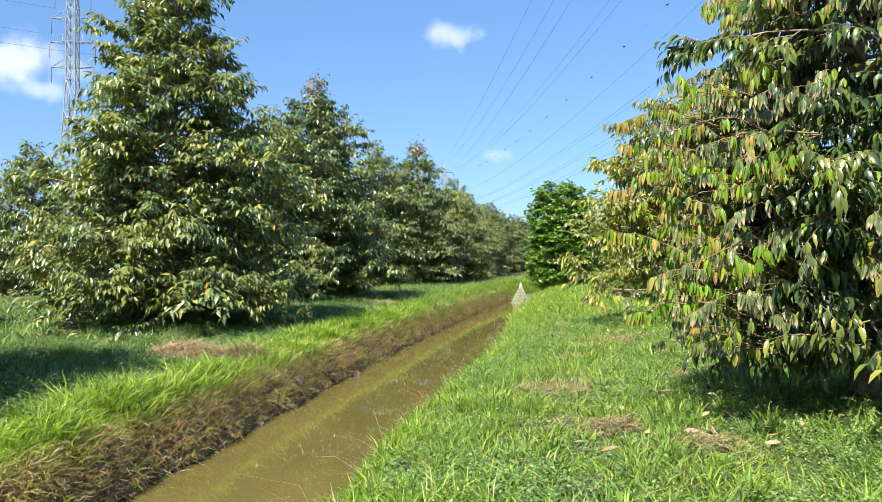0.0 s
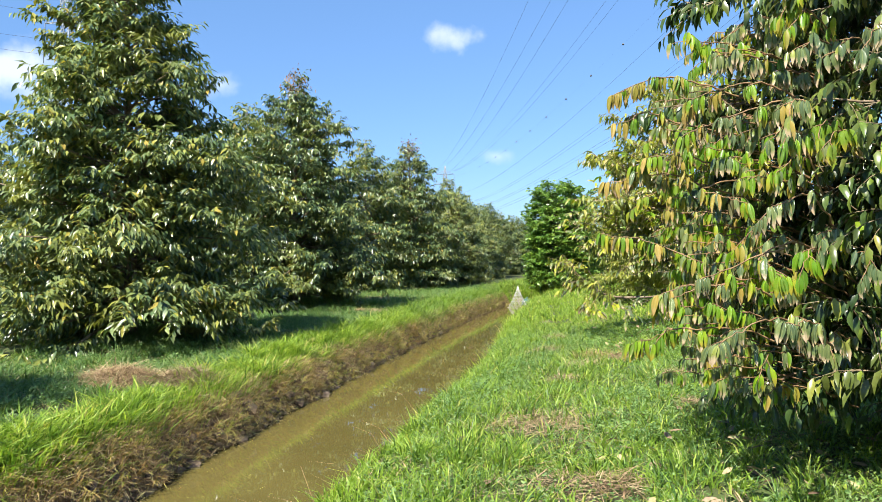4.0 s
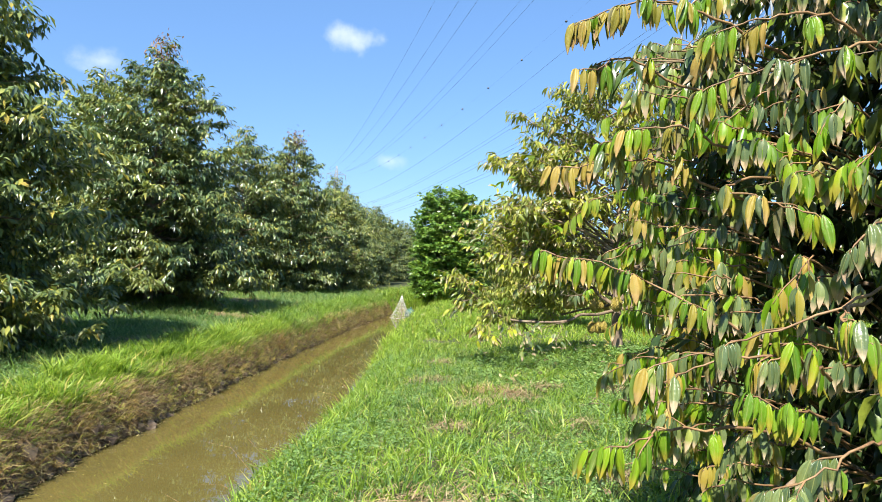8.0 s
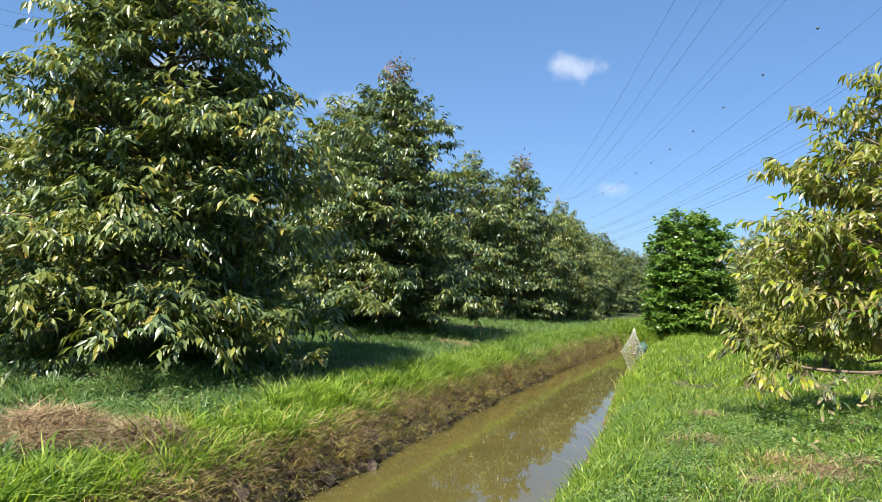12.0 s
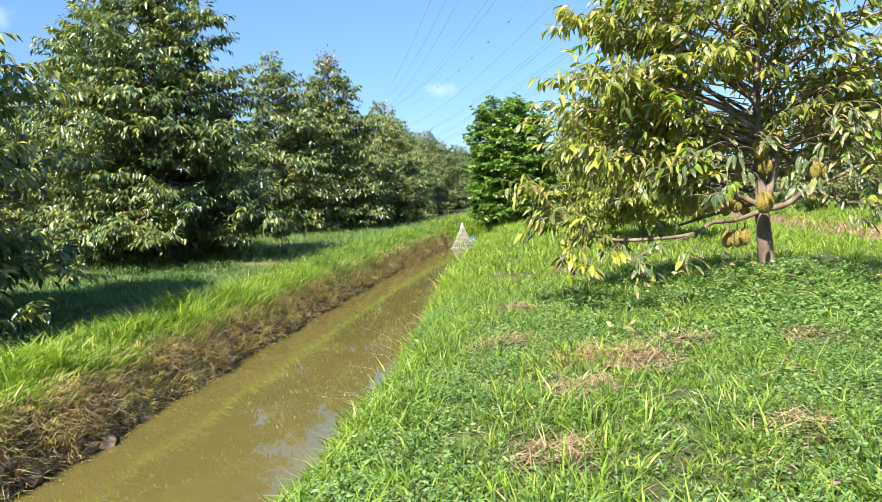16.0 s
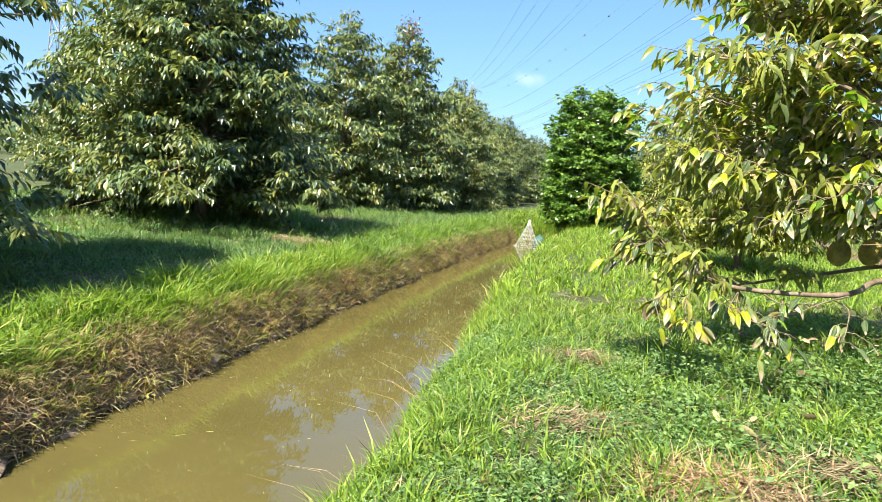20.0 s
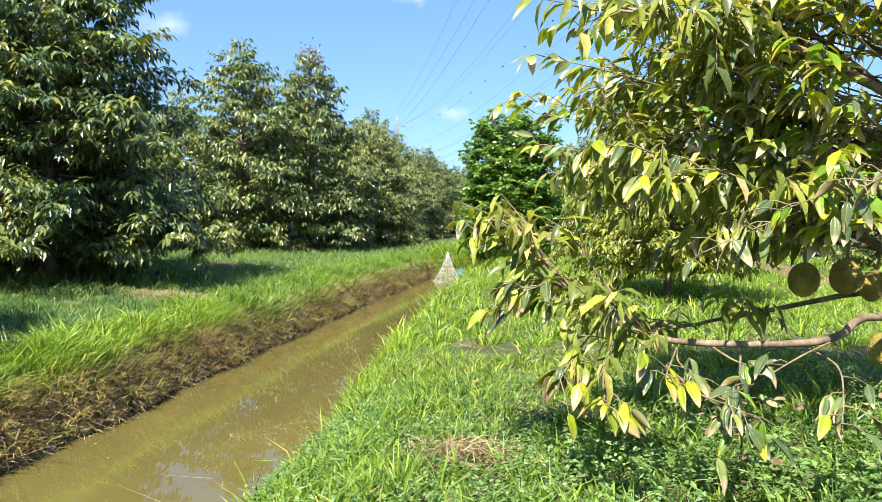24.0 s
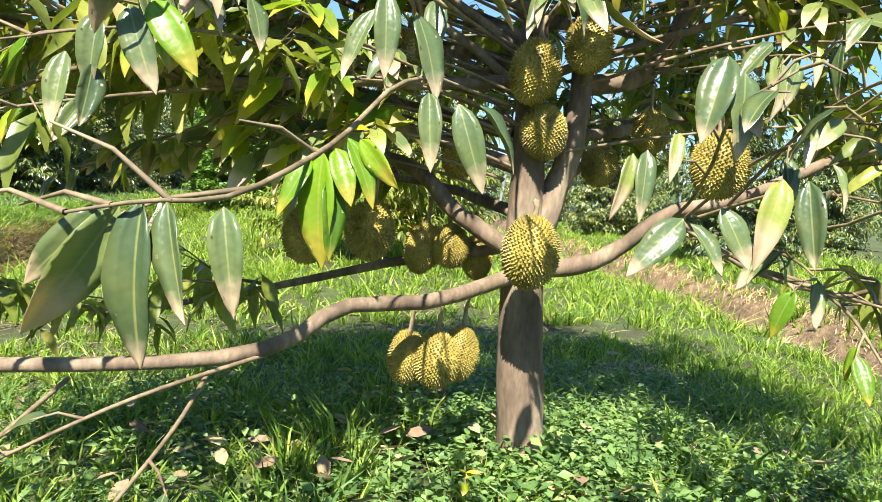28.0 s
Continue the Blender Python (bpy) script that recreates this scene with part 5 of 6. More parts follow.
# place, kind of husk, scale, stalk
FRUITS = [((6.15, 17.16, 1.12), 0, 1.05, 0.05), ((5.79, 17.46, 0.64), 2, 0.95, 0.12), ((5.89, 17.38, 0.65), 1, 1.0, 0.12), ((6.01, 17.44, 0.66), 2, 0.95, 0.12),
          ((5.67, 17.72, 1.13), 1, 1.12, 0.1), ((5.42, 17.83, 1.09), 1, 1.1, 0.12), ((5.93, 17.79, 1.06), 2, 0.98, 0.1), ((6.04, 17.72, 1.08), 1, 0.85, 0.08), ((6.19, 17.76, 1.03), 2, 0.85, 0.1),
          ((6.21, 17.38, 1.83), 0, 0.98, 0.08), ((6.44, 17.36, 1.97), 0, 0.95, 0.1), ((6.3, 17.42, 1.6), 1, 1.0, 0.08), ((6.04, 17.68, 1.5), 2, 1.0, 0.1), ((6.74, 17.68, 1.5), 1, 0.9, 0.1),
          ((6.66, 16.78, 1.49), 1, 1.02, 0.1), ((5.73, 17.6, 1.84), 1, 1.05, 0.05), ((5.86, 17.61, 2.1), 1, 1.0, 0.08), ((6.88, 17.5, 1.66), 1, 0.85, 0.1)]
rng_f = random.Random(5)
for at, kind, s, stalk in FRUITS:
    fruit = tagged(new("durian"), "ripening spiny yellow-green durian fruit hanging from its stalk", "fruit", "durians on the tree")
    fruit.matrix_basis = Matrix.LocRotScale(at, Euler((rng_f.uniform(-0.15, 0.15), rng_f.uniform(-0.15, 0.15), rng_f.uniform(0, 6.28))), (s, s, s))
    part("husk", HUSKS[kind], fruit)
    part("stalk", tubes_mesh("stalk", [(np.array([(0, 0, 0.11), (0.003, 0.002, 0.14), (0.004, 0.006, 0.14 + stalk * 0.6), (0, 0, 0.14 + stalk)]), np.array([0.016, 0.011, 0.009, 0.012]))], M_STALK, 8), fruit)


# ---- power line ----
def beam(a, b, w):
    a, b = np.asarray(a, float), np.asarray(b, float)
    return (np.stack([a, b]), np.array([w, w]))


def lattice_tower(x, y, height, foot, waist, arms, thick, label, turn=0.0):
    """A four-legged lattice tower with crossed bracing and pairs of pointed arms (height, half width)."""
    ob = tagged(new("power_pylon"), label, "pylon", "power line pylons")
    ob.matrix_basis = Matrix.LocRotScale((x, y, -0.3), Euler((0, 0, turn)), None)

    def half(z):
        return foot + (waist - foot) * min(1.0, z / (height * 0.62)) if z < height * 0.62 else waist + (0.15 - waist) * max(0.0, (z - height * 0.86) / (height * 0.14))
    zs = np.concatenate([np.linspace(0, height * 0.62, 7), np.linspace(height * 0.62, height, 10)[1:]])
    corners = [(1, 1), (-1, 1), (-1, -1), (1, -1)]
    for cx, cy in corners:
        part("leg", tubes_mesh("leg", [(np.array([(cx * half(z), cy * half(z), z) for z in zs]), np.full(len(zs), thick))], M_STEEL, 4), ob)
    for z0, z1 in zip(zs[:-1], zs[1:]):
        web = []
        for k in range(4):
            (ax, ay), (bx, by) = corners[k], corners[(k + 1) % 4]
            h0, h1 = half(z0), half(z1)
            web += [beam((ax * h0, ay * h0, z0), (bx * h1, by * h1, z1), thick * 0.6), beam((bx * h0, by * h0, z0), (ax * h1, ay * h1, z1), thick * 0.6), beam((ax * h1, ay * h1, z1), (bx * h1, by * h1, z1), thick * 0.5)]
        tagged(part("bracing", tubes_mesh("bracing", web, M_STEEL, 4), ob), kind="stuff")
    for z, wide in arms:
        for sx in (-1, 1):
            h = half(z)
            web = [beam((sx * h, -h, z), (sx * wide, 0, z), thick * 0.7), beam((sx * h, h, z), (sx * wide, 0, z), thick * 0.7), beam((sx * h, 0, z + height * 0.035), (sx * wide, 0, z), thick * 0.6),
                   beam((sx * wide, 0, z), (sx * wide, 0, z - height * 0.05), thick * 0.7)]
            for q in (0.3, 0.55, 0.78):
                px = sx * (h + (wide - h) * q)
                web.append(beam((px, 0, z), (px, 0, z + height * 0.035 * (1 - q)), thick * 0.4))
                web.append(beam((px, -h * (1 - q), z), (px, h * (1 - q), z), thick * 0.4))
            part("crossarm", tubes_mesh("crossarm", web, M_STEEL, 4), ob)
    return ob


NEAR_TOWER, FAR_TOWER = (30.0, 56.0), (2.0, 400.0)
line_turn = math.atan2(FAR_TOWER[1] - NEAR_TOWER[1], FAR_TOWER[0] - NEAR_TOWER[0]) - math.pi / 2
ARMS = [(34, 7.5), (40, 7.0), (46, 6.5), (52, 5.5)]
lattice_tower(*NEAR_TOWER, 56, 4.2, 1.2, ARMS, 0.11, "tall grey lattice steel pylon rising behind the orchard", line_turn)
lattice_tower(*FAR_TOWER, 53, 3.2, 1.1, [(37, 5.2), (43, 5.6), (48.5, 5.0)], 0.16, "distant grey lattice steel pylon over the trees", line_turn)
lattice_tower(-71.0, 140.0, 58, 2.6, 0.85, [(38.4, 4.0), (43.2, 4.3), (47.8, 4.0), (52.5, 3.4)], 0.12, "slender grey lattice steel pylon beyond the trees", 0.05)


def wire(a, b, sag, r, label, name="power_cable"):
    f = np.linspace(0, 1, 40) ** 1.6
    a, b = np.asarray(a, float), np.asarray(b, float)
    c = a + (b - a) * f[:, None]
    c[:, 2] -= 4 * sag * f * (1 - f)
    return tagged(new(name, tubes_mesh(name, [(c, r * (0.7 + 1.0 * f))], M_WIRE, 4)), label, "cable", "power cables"), c


along = Vector((FAR_TOWER[0] - NEAR_TOWER[0], FAR_TOWER[1] - NEAR_TOWER[1], 0)).normalized()
across = np.array([along.y, -along.x, 0])
CABLES = [(58, -6.5, 8), (51, -5.2, 8), (46, -5.2, 8), (52, 5.4, 8), (50, 6.2, 8), (37.5, 7.2, 7), (31.5, 7.5, 6), (31, 7.9, 6), (26.5, 8, 4), (26, 8.4, 4), (23, 8, 3.2), (22.4, 8.4, 3.2)]
for h, side, sag in CABLES:
    a = np.array([*NEAR_TOWER, h]) + across * side
    b = np.array([*FAR_TOWER, min(h, 50)]) + across * side * 0.8
    wire(a, b, sag, 0.024, "thin dark overhead power cable")
ball_wire, c = wire(np.array([*NEAR_TOWER, 43.5]) + across * 9.5, np.array([*FAR_TOWER, 47]) + across * 4, 8, 0.008, "very thin overhead earth wire with markers")
for k in range(12):
    f = 0.1 + 0.055 * k
    p = np.array([*NEAR_TOWER, 43.5]) + across * 9.5
    q = np.array([*FAR_TOWER, 47]) + across * 4
    p = p + (q - p) * f
    p[2] -= 4 * 8 * f * (1 - f)
    bm = bmesh.new()
    bmesh.ops.create_icosphere(bm, subdivisions=2, radius=0.2)
    for v in bm.verts:
        if abs(v.co.z) < 0.03:
            v.co *= 1.12
    me = bpy.data.meshes.new("marker_ball")
    bm.to_mesh(me)
    bm.free()
    me.materials.append(M_WIRE)
    ball = tagged(new("marker_ball", me), "small dark round marker on the earth wire", "marker", "cable markers")
    ball.location = p
back = np.array([-71.0, 140.0, 0])
for side, h in ((-3.4, 52), (-4.2, 47), (4.2, 43)):
    wire(back + [side, 0, h - 2.5], np.array([-190.0 + side, 20.0, h + 6]), 5, 0.03, "thin dark overhead power cable")


# ---- fish trap at the ditch's end ----
def fish_trap():
    ob = tagged(new("fish_trap"), "cone-shaped pale netting fish trap standing in the water", "fish trap")
    ob.location = (4.42, 40.4, WATER)
    n, m, H, R = 28, 7, 1.12, 0.55
    net = []
    for k in range(n):
        th = k * 2 * np.pi / n
        s = np.linspace(0, 1, 6)
        rr = R * (1 - s) ** 1.25 + 0.02
        net.append((np.stack([rr * np.cos(th + s * 0.6), rr * np.sin(th + s * 0.6), s * H - 0.1 * (1 - s)], 1), np.full(6, 0.003)))
        net.append((np.stack([rr * np.cos(th - s * 0.6), rr * np.sin(th - s * 0.6), s * H - 0.1 * (1 - s)], 1), np.full(6, 0.003)))
    part("netting", tubes_mesh("netting", net, M_NET, 3), ob)
    for j in range(m):
        s = j / m
        rr = R * (1 - s) ** 1.25 + 0.02
        th = np.linspace(0, 2 * np.pi, 25)
        part("hoop", tubes_mesh("hoop", [(np.stack([rr * np.cos(th), rr * np.sin(th), np.full(25, s * H)], 1), np.full(25, 0.004 if j % 2 else 0.006))], M_NET, 4), ob)
    part("pole", tubes_mesh("pole", [(np.array([(0, 0, -0.5), (0.01, 0, 0.6), (0, 0, 1.2)]), np.full(3, 0.016))], M_TWIG, 6), ob)
    bag = tagged(new("net_bag"), "teal plastic net bag behind the fish trap", "bag")
    bm = bmesh.new()
    bmesh.ops.create_uvsphere(bm, u_segments=18, v_segments=12, radius=0.27)
    for v in bm.verts:
        v.co.z *= 1.15 if v.co.z > 0 else 0.9
        v.co *= 1 + 0.12 * math.sin(v.co.x * 14 + v.co.z * 9) * math.sin(v.co.y * 12)
    me = bpy.data.meshes.new("bag")
    bm.to_mesh(me)
    bm.free()
    me.materials.append(M_TEAL)
    part("bag", me, bag)
    part("neck", tubes_mesh("neck", [(np.array([(0, 0, 0.24), (0.02, 0, 0.31), (0.05, 0.02, 0.36)]), np.array([0.09, 0.03, 0.06]))], M_TEAL, 9), bag)
    bag.location = (5.05, 42.0, -0.95)


M_NET = plain_material("pale_netting", [(0.3, (0.4, 0.4, 0.36)), (0.7, (0.6, 0.59, 0.54))], 8.0, 0.8)
M_TEAL = plain_material("teal_plastic", [(0.3, (0.025, 0.075, 0.06)), (0.7, (0.05, 0.12, 0.095))], 9.0, 0.6)
fish_trap()


# ---- grass ----
STRAW = [(1.45, 9.5, 0.62), (2.75, 13.6, 0.4), (2.1, 12.2, 0.3), (3.4, 14.3, 0.45), (2.5, 15.6, 0.45), (4.1, 14.9, 0.4), (1.6, 7.2, 0.4), (2.3, 6.3, 0.35), (3.7, 12.2, 0.3), (5.2, 14.6, 0.4), (2.9, 17.6, 0.4),
         (-4.05, 12.75, 0.55), (-3.0, 12.1, 0.4), (-4.4, 12.2, 0.4), (-3.2, 19.6, 0.6), (-2.6, 21.6, 0.6), (-1.8, 26.5, 0.9), (-3.0, 34.0, 1.6), (8.6, 19.8, 0.4), (3.3, 10.2, 0.3), (0.9, 4.2, 0.35), (10.5, 21.0, 0.5)]


def patchiness(x, y):
    """How far a spot lies in a mown, dried patch, 0 to 1."""
    v = np.zeros_like(x)
    for px, py, r in STRAW:
        r = r * 0.85 if px > 0 else r
        d = np.sqrt((x - px) ** 2 * 0.8 + (y - py) ** 2 * 1.25) / r + 0.35 * ripple(x * 2.3 + px, y * 2.3)
        v = np.maximum(v, np.clip(1.25 - d, 0, 1))
    return v


def scatter(rng, n, x0, x1, y0, y1):
    """Spots over a band whose x runs from x0 to x1 off the left waterline."""
    y = rng.uniform(y0, y1, n)
    x = ditch_left(y) + rng.uniform(x0, x1, n)
    return x, y


def weediness(x, y):
    near = 1.1 * np.exp(-((x - 6.0) ** 2 + (y - 16.6) ** 2) / 3.2) + 0.9 * np.exp(-((x - 4.6) ** 2 + (y - 12.6) ** 2) / 2.5)
    return np.clip(ripple(x * 0.55 + 2.0, y * 0.5 + 1.0) * 1.6 + 0.15 + near, 0, 1)


def grass(name, label, seed, n, x0, x1, y0, y1, length, width, mat, tilt=0.55, bend=0.55, rim=0.0, per=11, spread=0.055):
    """Grass in tufts: each a bunch of arching blades that lean outwards from its middle."""
    rng = np.random.default_rng(seed)
    m = n // per
    x, y = scatter(rng, m, x0, x1, y0, y1)
    thin = np.maximum(np.clip(patchiness(x, y) * 1.0, 0, 0.8), 0.2 * weediness(x, y) * (x > ditch_left(y) + 3.3))
    ok = (rng.uniform(0, 1, m) > thin) & ((x < ditch_left(y)) | (x > ditch_left(y) + ditch_width(y) + edge_wave(y * 0.9 + 7) + 0.1) | (y > 42.9))
    x, y = x[ok], y[ok]
    m = len(x)
    clump = (0.55 + 0.8 * np.clip(ripple(x * 1.7, y * 1.7) + 0.35, 0, 1)) * np.exp(rng.normal(0, 0.4, m))
    edge = 1 + rim * np.exp(-((ditch_left(y) - 0.85 - x) / 0.4) ** 2)
    size = length * np.clip(clump * edge, 0.35, 1.8)
    k = np.repeat(np.arange(m), per)
    n = len(k)
    az = rng.uniform(0, 6.283, n)
    off = np.abs(rng.normal(0, spread, n)) * (size[k] / length)
    bx, by = x[k] + np.cos(az) * off, y[k] + np.sin(az) * off
    P = np.stack([bx, by, ground_z(bx, by) - 0.015], 1)
    tl = np.abs(rng.normal(0, tilt, n)) + 0.1
    D = np.stack([np.cos(az) * tl, np.sin(az) * tl, np.ones(n)], 1)
    me = blade_mesh(name, P, D, size[k] * rng.uniform(0.5, 1.3, n), width * rng.uniform(0.6, 1.35, n), rng.uniform(0.2, 1.0, n) * bend * 2, mat, rng)
    return tagged(new(name, me), label, "grass", kind="stuff")


grass("grass", "lush green grass along the path's bank", 1, 165000, 2.4, 12.6, 2.0, 21.5, 0.16, 0.014, M_GRASS)
grass("grass", "short blue-green grass among the weeds on the path's bed", 14, 80000, 3.4, 10.5, 3.0, 20.0, 0.13, 0.012, M_GRASS_COOL, tilt=0.8)
grass("grass", "long yellow-green grass hanging over the water's near edge", 15, 26000, 2.2, 3.9, 3.0, 24.0, 0.17, 0.013, M_GRASS, tilt=0.6, bend=0.7)
grass("grass", "short blue-green grass on the opposite bank", 2, 120000, -5.5, -0.9, 4.0, 26.0, 0.15, 0.013, M_GRASS_COOL, tilt=0.7)
grass("grass", "green grass further along the ditch", 3, 62000, -6.5, -0.4, 26.0, 48.0, 0.19, 0.02, M_GRASS_COOL, rim=0.3)
grass("grass", "green grass further along the path", 4, 75000, 2.4, 13.6, 22.0, 48.0, 0.22, 0.022, M_GRASS)
grass("grass", "green grass under the dark trees", 5, 60000, -16.0, -5.5, 5.0, 48.0, 0.2, 0.026, M_GRASS_COOL)
grass("grass", "green grass on the next orchard bed", 6, 50000, 15.6, 24.0, 8.0, 48.0, 0.26, 0.03, M_GRASS)
grass("grass", "green grass beyond the ditch's end", 7, 30000, -2.0, 14.0, 44.0, 75.0, 0.3, 0.04, M_GRASS)
grass("grass", "tall lush tufts on the rim of the opposite bank", 12, 78000, -1.15, -0.4, 4.0, 26.0, 0.24, 0.019, M_GRASS, tilt=0.5, bend=0.8, per=22, spread=0.075)
grass("grass", "tall lush tufts on the rim further along", 16, 40000, -1.5, -0.22, 25.0, 43.0, 0.27, 0.02, M_GRASS, tilt=0.5, bend=0.75, per=16, spread=0.06)
grass("grass", "green grass closing the end of the ditch", 9, 9000, -0.6, 3.0, 42.9, 45.2, 0.34, 0.03, M_GRASS)
grass("grass", "green grass beside the near dark tree", 8, 26000, -9.0, -5.5, 3.0, 14.0, 0.18, 0.014, M_GRASS_COOL)


def straw(seed, n, y0, y1, x0, x1):
    """Dried cut grass lying in the patches."""
    rng = np.random.default_rng(seed)
    x, y = scatter(rng, n, x0, x1, y0, y1)
    ok = rng.uniform(0, 1, n) < 0.6 * patchiness(x, y) + 0.05 * np.clip(ripple(x * 0.9 + 4, y * 0.8) + 0.5, 0, 1)
    x, y = x[ok], y[ok]
    n = len(x)
    P = np.stack([x, y, ground_z(x, y) + rng.uniform(0.0, 0.05, n) + 0.09 * patchiness(x, y) * rng.uniform(0, 1, n)], 1)
    az = rng.normal(0.6, 0.9, n)
    D = np.stack([np.cos(az), np.sin(az), rng.normal(0.03, 0.14, n)], 1)
    me = blade_mesh("dry_grass", P, D, rng.uniform(0.1, 0.34, n), rng.uniform(0.005, 0.013, n), 0.2, M_STRAW, rng)
    tagged(new("dry_grass", me), "patches of cut, dried brown grass", "dry grass", kind="stuff")


straw(41, 420000, 3.0, 24.0, 2.9, 10.5)
straw(42, 260000, 8.0, 38.0, -5.0, -0.5)


def straw_heap(seed, x, y, rx, ry, h, n=9000):
    """A raked heap of dead grass: a low mound of tangled stems."""
    rng = np.random.default_rng(seed)
    th, r = rng.uniform(0, 6.283, n), np.sqrt(rng.uniform(0, 1, n))
    edge = 1 + 0.22 * np.sin(th * 3 + seed) + 0.12 * np.sin(th * 5)
    px, py = x + rx * edge * r * np.cos(th), y + ry * edge * r * np.sin(th)
    up = h * np.clip(1 - r ** 2, 0, 1) * (0.75 + 0.25 * np.sin(px * 7) * np.sin(py * 6)) * rng.uniform(0.2, 1.0, n) ** 0.35
    az = rng.uniform(0, 6.283, n)
    D = np.stack([np.cos(az), np.sin(az), rng.normal(0.0, 0.3, n)], 1)
    P = np.stack([px, py, ground_z(px, py) + up], 1)
    me = blade_mesh("straw_heap", P, D, rng.uniform(0.12, 0.4, n), rng.uniform(0.005, 0.012, n), rng.uniform(0, 0.5, n), M_STRAW, rng)
    tagged(new("straw_heap", me), "raked heap of dead reddish-brown grass on the bank", "straw heap", kind="stuff")


straw_heap(44, -4.35, 12.5, 0.55, 0.62, 0.32, 6500)
straw_heap(45, -3.5, 12.7, 0.6, 0.5, 0.27, 6000)
straw_heap(46, 3.2, 14.75, 0.5, 0.22, 0.1, 1800)


def weeds(seed, n, x0, x1, y0, y1, size, label):
    """Low broad-leaved weeds in drifts."""
    rng = np.random.default_rng(seed)
    x, y = scatter(rng, n, x0, x1, y0, y1)
    ok = rng.uniform(0, 1, n) < (0.12 + 0.88 * weediness(x, y)) * (1 - 0.8 * patchiness(x, y))
    x, y = x[ok], y[ok]
    n, k = len(x), 7
    z = ground_z(x, y)
    h = rng.uniform(0.04, 0.17, n)
    P = np.repeat(np.stack([x, y, z], 1), k, 0) + rng.normal(0, 0.03, (n * k, 3)) * [1, 1, 0]
    P[:, 2] += np.repeat(h, k) * rng.uniform(0.3, 1.1, n * k)
    az = rng.uniform(0, 6.283, n * k)
    D = np.stack([np.cos(az), np.sin(az), rng.normal(0.15, 0.3, n * k)], 1)
    N = np.array([0, 0, 1.0]) + rng.normal(0, 0.35, (n * k, 3))
    L = size * rng.uniform(0.6, 1.4, n * k)
    me = leaf_mesh("weeds", P, D, N, L, L * 0.55, M_WEED, LEAF_LITE)
    tagged(new("weeds", me), label, "weeds", kind="stuff")


weeds(51, 40000, 3.1, 10.5, 3.5, 20.0, 0.033, "low broad-leaved green weeds among the grass")
weeds(53, 5000, 5.2, 10.0, 14.5, 19.5, 0.055, "leafy green weeds round the fruiting tree's foot")
weeds(52, 14000, -5.5, -1.0, 5.0, 24.0, 0.045, "low green weeds on the opposite bank")


def yellow_sprig(x, y, seed):
    """A small herb whose leaves have turned yellow, on a thin upright stem."""
    rng = np.random.default_rng(seed)
    ob = tagged(new("yellow_herb"), "small herb with bright yellow leaves under the fruiting tree", "herb", "yellow herbs")
    ob.location = (x, y, float(ground_z(x, y)))
    h = rng.uniform(0.2, 0.3)
    part("stem", tubes_mesh("stem", [(np.array([(0, 0, -0.02), (0.01, 0.005, h * 0.5), (0.0, 0.015, h)]), np.array([0.004, 0.003, 0.002]))], M_TWIG, 5), ob)
    for k in range(11):
        az, u = k * 2.4, 0.35 + 0.65 * k / 10
        hang_leaf(rng, ob, (0.0, 0.0, h * u), (math.cos(az), math.sin(az), rng.uniform(-0.2, 0.5)), (0, 0, 1), rng.uniform(0.05, 0.085), FRESH, 1.2)


for k, (x, y) in enumerate([(5.98, 18.28), (5.85, 16.9), (5.84, 16.71), (5.8, 18.39)]):
    yellow_sprig(x, y, 55 + k)


def fallen_branch(points):
    """A bare grey branch lying in the grass, with two side twigs."""
    ob = tagged(new("fallen_branch"), "bare grey fallen branch lying in the grass", "branch")
    c = np.array([(x, y, float(ground_z(x, y)) + 0.05 + 0.05 * (k % 2)) for k, (x, y) in enumerate(points)])
    c = curve(c, 10)
    part("stem", tubes_mesh("stem", [(c, np.linspace(0.016, 0.006, 10))], M_TWIG, 7), ob)
    for i, d in ((3, (0.25, 0.3, 0.1)), (6, (-0.1, 0.32, 0.08))):
        part("side_twig", tubes_mesh("side_twig", [(np.stack([c[i], c[i] + np.array(d) * 0.5, c[i] + np.array(d) + [0, 0, -0.04]]), np.array([0.008, 0.006, 0.003]))], M_TWIG, 5), ob)


fallen_branch([(4.13, 13.48), (4.4, 13.47), (4.72, 13.51)])


def bank_roots(seed, n, y0, y1, width, base=0.0):
    """Dead grass and roots hanging over the ditch's cut face."""
    rng = np.random.default_rng(seed)
    y = rng.uniform(y0, y1, n)
    d = rng.uniform(-0.02, 0.5, n)
    x = ditch_left(y) + base + edge_wave(y * (1.1 if base else 1) + (3 if base else 0)) - d
    P = np.stack([x + 0.01, y, ground_z(x, y) + 0.01], 1)
    D = np.stack([rng.uniform(0.3, 1.0, n), rng.normal(0, 0.8, n), rng.normal(0.0, 0.6, n)], 1)
    me = blade_mesh("bank_roots", P, D, rng.uniform(0.06, 0.26, n), width * rng.uniform(0.5, 1.4, n), rng.uniform(0.2, 0.9, n), M_ROOTS, rng)
    tagged(new("bank_roots", me), "brown roots and dead grass on the muddy bank face", "roots", kind="stuff")


bank_roots(61, 26000, 4.0, 26.0, 0.012)
bank_roots(62, 22000, 26.0, 43.0, 0.018)
bank_roots(63, 22000, 15.0, 40.0, 0.018, BED)
bank_roots(64, 18000, 15.0, 40.0, 0.02, BED + SECOND + 0.55)


